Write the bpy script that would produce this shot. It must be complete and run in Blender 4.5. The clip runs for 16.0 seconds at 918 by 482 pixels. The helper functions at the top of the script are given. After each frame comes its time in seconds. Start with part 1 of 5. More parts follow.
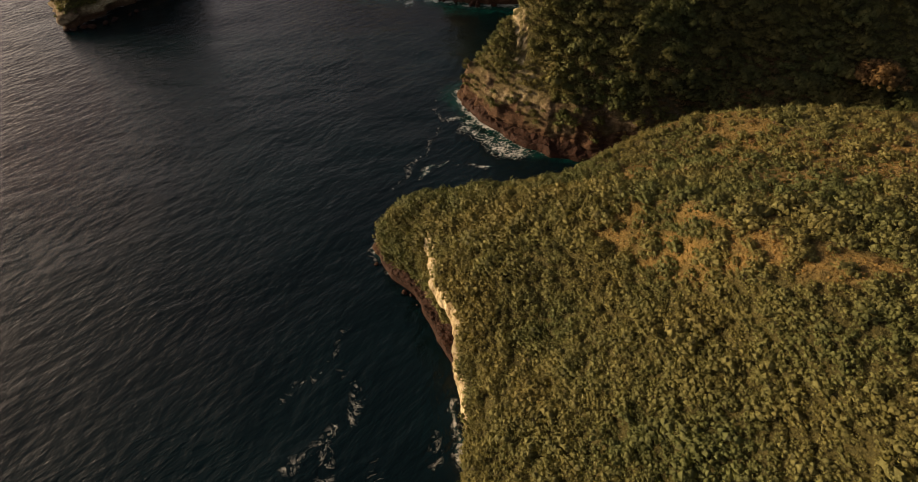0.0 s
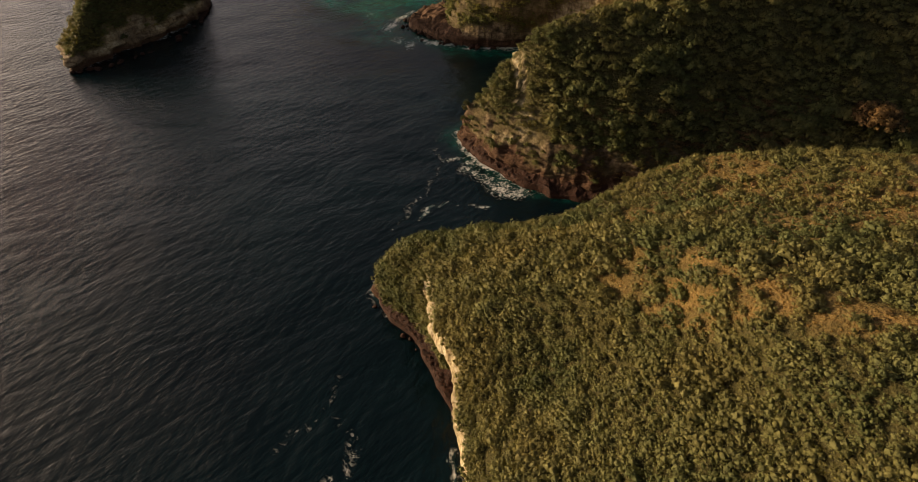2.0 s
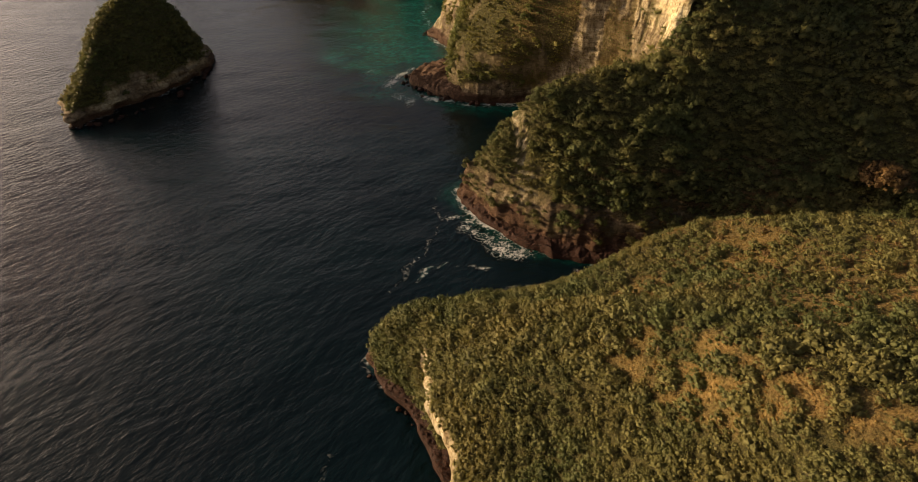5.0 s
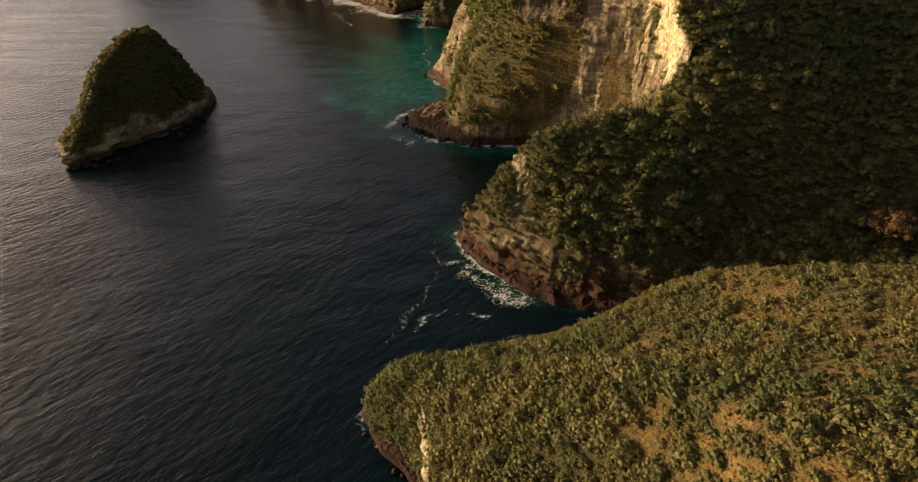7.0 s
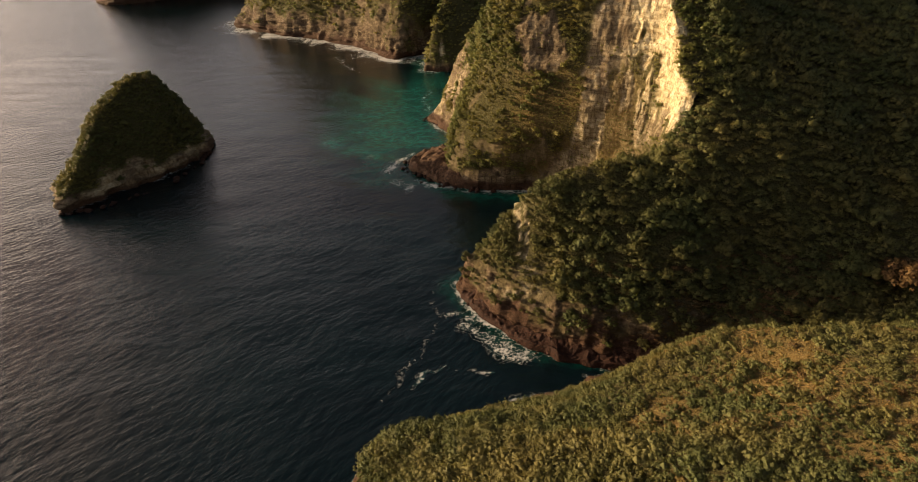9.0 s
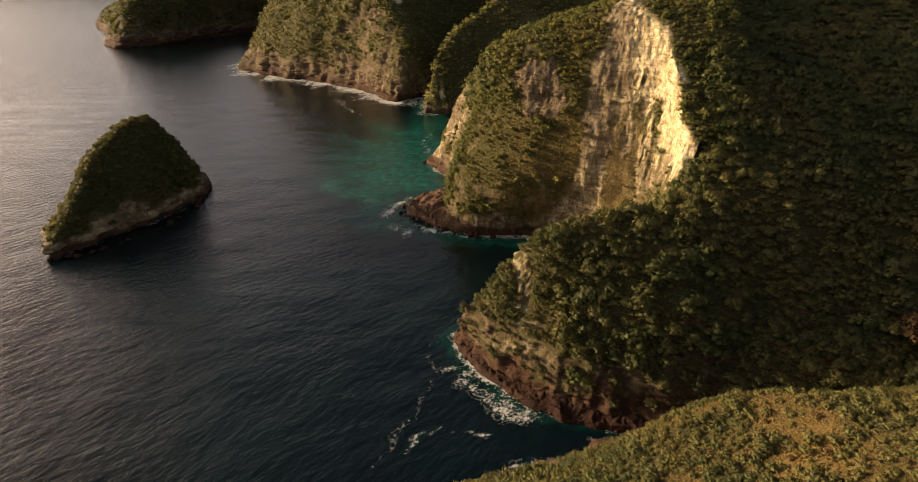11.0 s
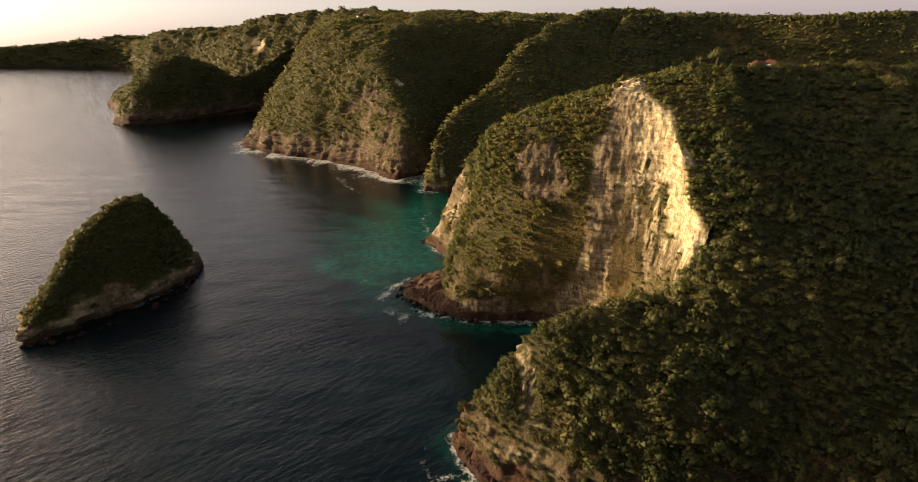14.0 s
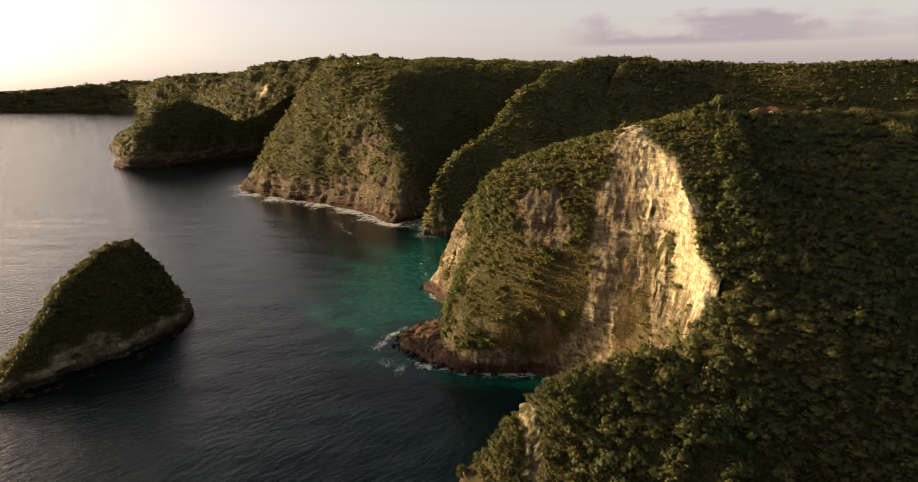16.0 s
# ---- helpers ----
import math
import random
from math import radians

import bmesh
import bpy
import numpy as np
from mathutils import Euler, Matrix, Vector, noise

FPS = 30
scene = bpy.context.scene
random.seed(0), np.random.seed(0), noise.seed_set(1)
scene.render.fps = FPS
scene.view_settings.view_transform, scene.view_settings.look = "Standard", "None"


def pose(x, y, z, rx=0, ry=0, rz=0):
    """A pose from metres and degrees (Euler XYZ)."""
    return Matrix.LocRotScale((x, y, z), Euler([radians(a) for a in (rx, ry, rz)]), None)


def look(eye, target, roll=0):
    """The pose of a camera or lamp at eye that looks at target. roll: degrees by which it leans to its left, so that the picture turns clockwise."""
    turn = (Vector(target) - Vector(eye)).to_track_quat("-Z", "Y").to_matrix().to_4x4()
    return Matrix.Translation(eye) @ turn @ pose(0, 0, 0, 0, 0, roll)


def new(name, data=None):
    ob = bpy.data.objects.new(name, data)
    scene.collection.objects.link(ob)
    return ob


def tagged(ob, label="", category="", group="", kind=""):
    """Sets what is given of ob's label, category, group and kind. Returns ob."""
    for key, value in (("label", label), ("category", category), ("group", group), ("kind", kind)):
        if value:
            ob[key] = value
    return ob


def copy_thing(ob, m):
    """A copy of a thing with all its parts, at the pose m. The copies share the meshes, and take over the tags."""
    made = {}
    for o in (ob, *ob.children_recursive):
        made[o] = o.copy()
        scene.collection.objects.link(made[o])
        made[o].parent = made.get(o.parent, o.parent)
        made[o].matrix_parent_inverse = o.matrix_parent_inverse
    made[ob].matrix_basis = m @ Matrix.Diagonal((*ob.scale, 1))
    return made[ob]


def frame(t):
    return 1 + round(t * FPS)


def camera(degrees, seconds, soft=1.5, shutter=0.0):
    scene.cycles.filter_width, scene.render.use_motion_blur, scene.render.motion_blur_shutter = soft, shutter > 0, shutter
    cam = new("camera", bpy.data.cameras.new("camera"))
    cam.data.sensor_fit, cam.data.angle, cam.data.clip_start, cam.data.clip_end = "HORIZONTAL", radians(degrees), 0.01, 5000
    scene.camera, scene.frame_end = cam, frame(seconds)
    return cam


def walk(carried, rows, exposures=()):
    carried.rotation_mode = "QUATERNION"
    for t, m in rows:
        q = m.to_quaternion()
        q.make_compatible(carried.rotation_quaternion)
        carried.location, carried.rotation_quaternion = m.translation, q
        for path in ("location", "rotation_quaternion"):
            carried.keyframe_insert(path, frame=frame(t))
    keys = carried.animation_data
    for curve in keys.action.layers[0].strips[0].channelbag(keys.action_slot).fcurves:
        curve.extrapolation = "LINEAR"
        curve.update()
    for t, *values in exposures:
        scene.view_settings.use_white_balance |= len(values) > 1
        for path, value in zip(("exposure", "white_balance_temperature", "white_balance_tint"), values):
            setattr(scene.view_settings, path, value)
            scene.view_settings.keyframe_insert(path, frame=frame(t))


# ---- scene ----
cam = camera(79.7, 16.0, soft=0.6)
PATH = [
    (0, (-0.188, -0.382, 168.769), (-0.197, 0.988, 167.312), -0.9),
    (0.5, (-0.26, 0.355, 168.795), (-0.268, 1.747, 167.359), -0.8),
    (1, (-0.152, 1.138, 168.832), (-0.16, 2.553, 167.419), -0.8),
    (1.5, (0.02, 2.104, 168.848), (0.011, 3.54, 167.457), -0.9),
    (2, (0.051, 3.262, 168.834), (0.042, 4.722, 167.468), -0.9),
    (2.5, (0.054, 4.718, 168.84), (0.046, 6.198, 167.494), -0.9),
    (3, (0.199, 6.395, 168.904), (0.19, 7.895, 167.582), -0.9),
    (3.5, (0.253, 8.195, 168.908), (0.245, 9.714, 167.607), -0.9),
    (6, (0.607, 18.828, 169.726), (0.599, 20.428, 168.526), -0.7),
    (6.5, (0.661, 21.029, 169.836), (0.653, 22.648, 168.662), -0.7),
    (7, (0.667, 23.441, 169.876), (0.66, 25.081, 168.732), -0.7),
    (7.5, (0.565, 25.996, 170.135), (0.559, 27.654, 169.017), -0.6),
    (8, (0.382, 28.541, 170.296), (0.378, 30.219, 169.208), -0.5),
    (8.5, (0.454, 31.01, 170.405), (0.45, 32.706, 169.345), -0.5),
    (9, (0.65, 33.852, 170.265), (0.646, 35.567, 169.236), -0.5),
    (11.5, (2.494, 48.616, 171.287), (2.487, 50.413, 170.409), -0.4),
    (12, (2.611, 51.706, 171.497), (2.604, 53.521, 170.657), -0.4),
    (12.5, (2.886, 54.748, 171.646), (2.879, 56.579, 170.842), -0.3),
    (13, (3.046, 57.667, 171.698), (3.038, 59.517, 170.937), -0.3),
    (13.5, (2.939, 60.381, 171.711), (2.932, 62.248, 170.993), -0.2),
    (14, (2.722, 63.188, 171.638), (2.717, 65.071, 170.966), -0.2),
    (14.5, (2.617, 65.974, 171.568), (2.614, 67.872, 170.938), -0.1),
    (15, (2.393, 68.942, 171.616), (2.392, 70.854, 171.03), -0.1),
    (15.5, (2.343, 71.925, 171.658), (2.343, 73.849, 171.109), -0.0),
    (16, (2.431, 75.018, 171.625), (2.431, 76.947, 171.098), -0.0),
]
walk(cam, [(t, look(eye, target, roll)) for t, eye, target, roll in PATH], exposures=[(0.0, 0.38, 6800, 14), (3.5, 0.44, 6800, 14), (9.0, 0.66, 6800, 14), (12.5, 0.78, 6800, 14), (16.0, 0.70, 6700, 12)])

# ---- light: low evening sun over the sea, hazy sky with a cloud band ----
SUN_AZ, SUN_EL = 75.0, 12.5          # degrees towards -x from +y, and above the horizon
SKY_STRENGTH, CLOUD_SHIFT = 0.08, 1.7
sun_way = Vector((-math.sin(radians(SUN_AZ)) * math.cos(radians(SUN_EL)), math.cos(radians(SUN_AZ)) * math.cos(radians(SUN_EL)), math.sin(radians(SUN_EL))))
sun = new("sun", bpy.data.lights.new("sun", "SUN"))
sun.data.energy, sun.data.angle, sun.data.color = 5.0, radians(0.6), (1.0, 0.74, 0.42)
sun.matrix_world = look(sun_way * 1000, (0, 0, 0))

world = bpy.data.worlds.new("evening_sky")
scene.world = world
world.use_nodes = True
wn = world.node_tree


def node(tree, kind, **values):
    n = tree.nodes.new(kind)
    for key, value in values.items():
        n.inputs[key.replace("_", " ")].default_value = value
    return n


def build_sky():
    wn.nodes.clear()
    link = wn.links.new
    out = wn.nodes.new("ShaderNodeOutputWorld")
    bg = wn.nodes.new("ShaderNodeBackground")
    sky = wn.nodes.new("ShaderNodeTexSky")
    sky.sky_type, sky.sun_disc = "NISHITA", False
    sky.sun_elevation, sky.sun_rotation = radians(SUN_EL), radians(-SUN_AZ)
    sky.air_density, sky.dust_density = 1.0, 3.0
    co = wn.nodes.new("ShaderNodeTexCoord")
    sep = wn.nodes.new("ShaderNodeSeparateXYZ")
    link(co.outputs["Generated"], sep.inputs[0])
    # a bright thin veil, whitest low down
    veil = wn.nodes.new("ShaderNodeValToRGB")
    e = veil.color_ramp.elements
    e[0].position, e[0].color = 0.0, (0.78, 0.665, 0.63, 1)
    e[1].position, e[1].color = 0.80, (0.02, 0.019, 0.022, 1)
    for at, c in ((0.15, (0.82, 0.70, 0.665, 1)), (0.27, (0.92, 0.76, 0.715, 1)), (0.38, (0.50, 0.39, 0.385, 1)), (0.53, (0.10, 0.082, 0.085, 1))):
        e.new(at).color = c
    link(sep.outputs["Z"], veil.inputs["Fac"])
    # higher up it is brightest on the sun's side; a warm glow lies round the sun
    towards = wn.nodes.new("ShaderNodeVectorMath")
    towards.operation = "DOT_PRODUCT"
    towards.inputs[1].default_value = sun_way
    link(co.outputs["Generated"], towards.inputs[0])
    lit = wn.nodes.new("ShaderNodeMapRange")
    lit.inputs["From Min"].default_value, lit.inputs["From Max"].default_value = 0.2, 0.9
    lit.inputs["To Min"].default_value, lit.inputs["To Max"].default_value = 0.2, 2.0
    link(towards.outputs["Value"], lit.inputs["Value"])
    high = wn.nodes.new("ShaderNodeMapRange")
    high.inputs["From Min"].default_value, high.inputs["From Max"].default_value = 0.14, 0.36
    link(sep.outputs["Z"], high.inputs["Value"])
    share = wn.nodes.new("ShaderNodeMix")
    share.inputs["A"].default_value = 1.0
    link(high.outputs["Result"], share.inputs["Factor"])
    link(lit.outputs["Result"], share.inputs["B"])
    glare = wn.nodes.new("ShaderNodeMath")
    glare.operation, glare.inputs[1].default_value, glare.use_clamp = "POWER", 9.0, True
    link(towards.outputs["Value"], glare.inputs[0])
    halo = wn.nodes.new("ShaderNodeMix")
    halo.data_type, halo.blend_type = "RGBA", "ADD"
    halo.clamp_result = False
    halo.inputs["B"].default_value = (6.0, 3.6, 1.9, 1)
    link(glare.outputs[0], halo.inputs["Factor"])
    dim = wn.nodes.new("ShaderNodeVectorMath")
    dim.operation = "SCALE"
    link(veil.outputs["Color"], dim.inputs[0])
    link(share.outputs["Result"], dim.inputs["Scale"])
    link(dim.outputs["Vector"], halo.inputs["A"])
    scale = wn.nodes.new("ShaderNodeVectorMath")
    scale.operation = "SCALE"
    scale.inputs["Scale"].default_value = 3.6
    link(halo.outputs["Result"], scale.inputs[0])
    base = wn.nodes.new("ShaderNodeMix")
    base.data_type, base.blend_type = "RGBA", "ADD"
    base.inputs["Factor"].default_value = 1.0
    link(scale.outputs["Vector"], base.inputs["A"])
    glow = wn.nodes.new("ShaderNodeVectorMath")
    glow.operation = "SCALE"
    glow.inputs["Scale"].default_value = 0.95
    thin = wn.nodes.new("ShaderNodeHueSaturation")
    thin.inputs["Saturation"].default_value = 0.5
    link(sky.outputs["Color"], thin.inputs["Color"])
    link(thin.outputs["Color"], glow.inputs[0])
    link(glow.outputs["Vector"], base.inputs["B"])
    # a mauve cloud bank low over the land, ragged along its top
    mp = wn.nodes.new("ShaderNodeMapping")
    mp.inputs["Scale"].default_value = (4.0, 4.0, 11.0)
    mp.inputs["Location"].default_value = (CLOUD_SHIFT, 0.3, 0.2)
    no = node(wn, "ShaderNodeTexNoise", Scale=2.0, Detail=9.0, Roughness=0.58)
    link(co.outputs["Generated"], mp.inputs["Vector"])
    link(mp.outputs["Vector"], no.inputs["Vector"])

    def ranged(source, a, b, low=0.0, high=1.0):
        n = wn.nodes.new("ShaderNodeMapRange")
        n.interpolation_type = "SMOOTHSTEP"
        for key, v in (("From Min", a), ("From Max", b), ("To Min", low), ("To Max", high)):
            n.inputs[key].default_value = v
        link(source, n.inputs["Value"])
        return n.outputs["Result"]

    def sum_of(how, a, b):
        n = wn.nodes.new("ShaderNodeMath")
        n.operation = how
        for k, v in enumerate((a, b)):
            if isinstance(v, float):
                n.inputs[k].default_value = v
            else:
                link(v, n.inputs[k])
        return n.outputs[0]

    # the cloud's ragged top and flat base, and the haze bank below it
    top = sum_of("SUBTRACT", sep.outputs["Z"], sum_of("MULTIPLY", no.outputs["Fac"], 0.16))
    body = sum_of("MULTIPLY", ranged(top, 0.042, 0.006), ranged(sep.outputs["Z"], 0.066, 0.078))
    body = sum_of("MULTIPLY", body, sum_of("MULTIPLY", ranged(sep.outputs["X"], 0.14, 0.27), ranged(sep.outputs["X"], 0.62, 0.46, 0.35, 1.0)))
    haze = sum_of("MULTIPLY", ranged(sep.outputs["Z"], 0.085, 0.035), ranged(sep.outputs["X"], -0.05, 0.35, 0.0, 0.55))
    bank = wn.nodes.new("ShaderNodeMath")
    bank.operation = "MAXIMUM"
    link(sum_of("MULTIPLY", body, 0.8), bank.inputs[0])
    link(haze, bank.inputs[1])
    cloud = wn.nodes.new("ShaderNodeMix")
    cloud.data_type = "RGBA"
    link(bank.outputs[0], cloud.inputs["Factor"])
    link(base.outputs["Result"], cloud.inputs["A"])
    cloud.inputs["B"].default_value = (3.3, 2.75, 3.15, 1)
    link(cloud.outputs["Result"], bg.inputs["Color"])
    bg.inputs["Strength"].default_value = SKY_STRENGTH
    link(bg.outputs[0], out.inputs[0])


build_sky()


# ---- materials ----
def material(name):
    m = bpy.data.materials.new(name)
    m.use_nodes = True
    t = m.node_tree
    return m, t, t.nodes["Principled BSDF"], t.links.new


def tex(t, link, scale, detail=5.0, rough=0.55, stretch=(1, 1, 1), kind="ShaderNodeTexNoise"):
    """World-sized noise: its scale is in 1/m."""
    co = t.nodes.new("ShaderNodeNewGeometry")
    mp = t.nodes.new("ShaderNodeMapping")
    mp.inputs["Scale"].default_value = stretch
    n = t.nodes.new(kind)
    n.inputs["Scale"].default_value = scale
    if "Detail" in n.inputs:
        n.inputs["Detail"].default_value = detail
        n.inputs["Roughness"].default_value = rough
    link(co.outputs["Position"], mp.inputs["Vector"])
    link(mp.outputs["Vector"], n.inputs["Vector"])
    return n


def ramp(t, link, source, stops):
    r = t.nodes.new("ShaderNodeValToRGB")
    e = r.color_ramp.elements
    while len(e) < len(stops):
        e.new(0.5)
    for k, (p, c) in enumerate(stops):
        e[k].position, e[k].color = p, (*c, 1)
    link(source, r.inputs["Fac"])
    return r.outputs["Color"]


def blend(t, link, fac, a, b, how="MIX"):
    m = t.nodes.new("ShaderNodeMix")
    m.data_type, m.blend_type = "RGBA", how
    for key, v in (("Factor", fac), ("A", a), ("B", b)):
        s = [i for i in m.inputs if i.name == key and (i.type == "RGBA" or key == "Factor" and i.type == "VALUE")][0]
        if isinstance(v, (int, float)):
            s.default_value = v
        elif isinstance(v, tuple):
            s.default_value = (*v, 1)
        else:
            link(v, s)
    return [o for o in m.outputs if o.type == "RGBA"][0]


def attribute(t, name):
    a = t.nodes.new("ShaderNodeAttribute")
    a.attribute_name = name
    return a.outputs["Fac"]


def bump(t, link, source, strength, distance, below=None):
    b = t.nodes.new("ShaderNodeBump")
    b.inputs["Strength"].default_value, b.inputs["Distance"].default_value = strength, distance
    link(source, b.inputs["Height"])
    if below:
        link(below, b.inputs["Normal"])
    return b.outputs["Normal"]


def land_material():
    m, t, p, link = material("limestone_and_undergrowth")
    strata = tex(t, link, 0.42, 6, 0.65, (0.30, 0.30, 0.85))
    strata.inputs["Distortion"].default_value = 0.9
    blotch = tex(t, link, 0.07, 5, 0.6)
    streak = tex(t, link, 0.45, 6, 0.65, (1, 1, 0.11))
    grain = tex(t, link, 1.3, 6, 0.65)
    tufts = tex(t, link, 0.75, kind="ShaderNodeTexVoronoi")
    rock = ramp(t, link, strata.outputs["Fac"], [(0.3, (0.070, 0.050, 0.033)), (0.48, (0.140, 0.104, 0.066)), (0.60, (0.225, 0.178, 0.114)), (0.78, (0.125, 0.098, 0.070))])
    stain = ramp(t, link, streak.outputs["Fac"], [(0.36, (0.34, 0.27, 0.20)), (0.56, (1, 1, 1))])
    rock = blend(t, link, 0.5, rock, stain, "MULTIPLY")
    scratch = tex(t, link, 0.9, 7, 0.75, (1, 1, 0.26))
    crack = ramp(t, link, scratch.outputs["Fac"], [(0.38, (0.30, 0.24, 0.17)), (0.50, (1, 1, 1))])
    rock = blend(t, link, 0.8, rock, crack, "MULTIPLY")
    tone = ramp(t, link, blotch.outputs["Fac"], [(0.3, (0.6, 0.52, 0.45)), (0.65, (1.0, 1.0, 1.0))])
    rock = blend(t, link, 0.8, rock, tone, "MULTIPLY")
    fresh = ramp(t, link, strata.outputs["Fac"], [(0.3, (0.42, 0.31, 0.15)), (0.48, (0.74, 0.63, 0.38)), (0.66, (0.86, 0.79, 0.56))])
    fresh = blend(t, link, 0.5, fresh, stain, "MULTIPLY")
    fresh = blend(t, link, 0.85, fresh, crack, "MULTIPLY")
    beds = tex(t, link, 1.0, 6, 0.7, (0.13, 0.13, 1))
    seam = ramp(t, link, beds.outputs["Fac"], [(0.36, (0.42, 0.34, 0.25)), (0.50, (1, 1, 1))])
    rock = blend(t, link, 0.62, rock, seam, "MULTIPLY")
    fresh = blend(t, link, 0.5, fresh, seam, "MULTIPLY")
    rock = blend(t, link, attribute(t, "fresh"), rock, fresh)
    # darker red-brown rock low on the land
    dark_foot = ramp(t, link, grain.outputs["Fac"], [(0.3, (0.020, 0.010, 0.006)), (0.7, (0.095, 0.052, 0.029))])
    rock = blend(t, link, attribute(t, "dark_foot"), rock, dark_foot)
    green = ramp(t, link, grain.outputs["Fac"], [(0.3, (0.040, 0.040, 0.013)), (0.7, (0.105, 0.090, 0.029))])
    grass = ramp(t, link, grain.outputs["Fac"], [(0.3, (0.16, 0.100, 0.030)), (0.5, (0.27, 0.172, 0.058)), (0.72, (0.20, 0.165, 0.052))])
    soil = blend(t, link, attribute(t, "dry"), green, grass)
    col = blend(t, link, attribute(t, "rock"), soil, rock)
    link(col, p.inputs["Base Color"])
    p.inputs["Roughness"].default_value = 0.9
    p.inputs["Specular IOR Level"].default_value = 0.2
    # matted undergrowth stands up in tufts, bare rock in ledges
    n1 = bump(t, link, beds.outputs["Fac"], 0.6, 0.8, bump(t, link, strata.outputs["Fac"], 0.4, 1.2))
    n2 = bump(t, link, scratch.outputs["Fac"], 0.6, 0.9, bump(t, link, grain.outputs["Fac"], 0.7, 0.8, n1))
    b = t.nodes.new("ShaderNodeBump")
    b.invert = True
    b.inputs["Distance"].default_value = 1.2
    inv = t.nodes.new("ShaderNodeMath")
    inv.operation, inv.inputs[0].default_value = "SUBTRACT", 0.9
    link(attribute(t, "rock"), inv.inputs[1])
    link(inv.outputs[0], b.inputs["Strength"])
    link(tufts.outputs["Distance"], b.inputs["Height"])
    link(n2, b.inputs["Normal"])
    link(b.outputs["Normal"], p.inputs["Normal"])
    return m


def leaf_material(name, dark, mid, light, through_light=0.3):
    m, t, p, link = material(name)
    patch = tex(t, link, 0.035, 3, 0.5)
    fine = tex(t, link, 1.6, 4, 0.65)
    g = t.nodes.new("ShaderNodeNewGeometry")
    mix1 = t.nodes.new("ShaderNodeMath")
    mix1.operation = "ADD"
    half = t.nodes.new("ShaderNodeMath")
    half.operation, half.inputs[1].default_value = "MULTIPLY", 0.14
    tint = t.nodes.new("ShaderNodeMath")
    tint.operation = "MULTIPLY_ADD"
    tint.inputs[1].default_value, tint.inputs[2].default_value = 0.24, 0.31
    link(attribute(t, "tint"), tint.inputs[0])
    link(g.outputs["Random Per Island"], half.inputs[0])
    link(half.outputs[0], mix1.inputs[0])
    link(tint.outputs[0], mix1.inputs[1])
    col = ramp(t, link, mix1.outputs[0], [(0.1, dark), (0.5, mid), (0.95, light)])
    shade = ramp(t, link, patch.outputs["Fac"], [(0.38, (0.55, 0.72, 0.66)), (0.5, (0.9, 0.95, 0.9)), (0.64, (1.08, 1.0, 0.9))])
    col = blend(t, link, 0.8, col, shade, "MULTIPLY")
    link(col, p.inputs["Base Color"])
    p.inputs["Roughness"].default_value = 0.65
    p.inputs["Specular IOR Level"].default_value = 0.25
    # the shading follows the rounded clumps
    way = t.nodes.new("ShaderNodeAttribute")
    way.attribute_name = "way"
    turn = t.nodes.new("ShaderNodeVectorTransform")
    turn.vector_type, turn.convert_from, turn.convert_to = "NORMAL", "OBJECT", "WORLD"
    link(way.outputs["Vector"], turn.inputs[0])
    bent = bump(t, link, fine.outputs["Fac"], 0.6, 0.5, turn.outputs[0])
    link(bent, p.inputs["Normal"])
    tr = t.nodes.new("ShaderNodeBsdfTranslucent")
    link(bent, tr.inputs["Normal"])
    link(blend(t, link, 1.0, col, (1.5, 1.35, 0.5), "MULTIPLY"), tr.inputs["Color"])
    mix = t.nodes.new("ShaderNodeMixShader")
    mix.inputs[0].default_value = through_light
    link(p.outputs[0], mix.inputs[1])
    link(tr.outputs[0], mix.inputs[2])
    link(mix.outputs[0], t.nodes["Material Output"].inputs["Surface"])
    return m


def plain_material(name, dark, light, scale, rough=0.9, height=0.3):
    m, t, p, link = material(name)
    n = tex(t, link, scale, 6, 0.6)
    link(ramp(t, link, n.outputs["Fac"], [(0.3, dark), (0.7, light)]), p.inputs["Base Color"])
    p.inputs["Roughness"].default_value = rough
    p.inputs["Specular IOR Level"].default_value = 0.2
    link(bump(t, link, n.outputs["Fac"], 0.7, height), p.inputs["Normal"])
    return m


def turned_noise(t, link, scale, detail, rough, stretch, turn):
    """Noise drawn out along a heading: long wave crests."""
    n = tex(t, link, scale, detail, rough, stretch)
    turned = n.inputs["Vector"].links[0].from_node
    turned.vector_type = "TEXTURE"
    turned.inputs["Rotation"].default_value = (0, 0, radians(turn))
    return n


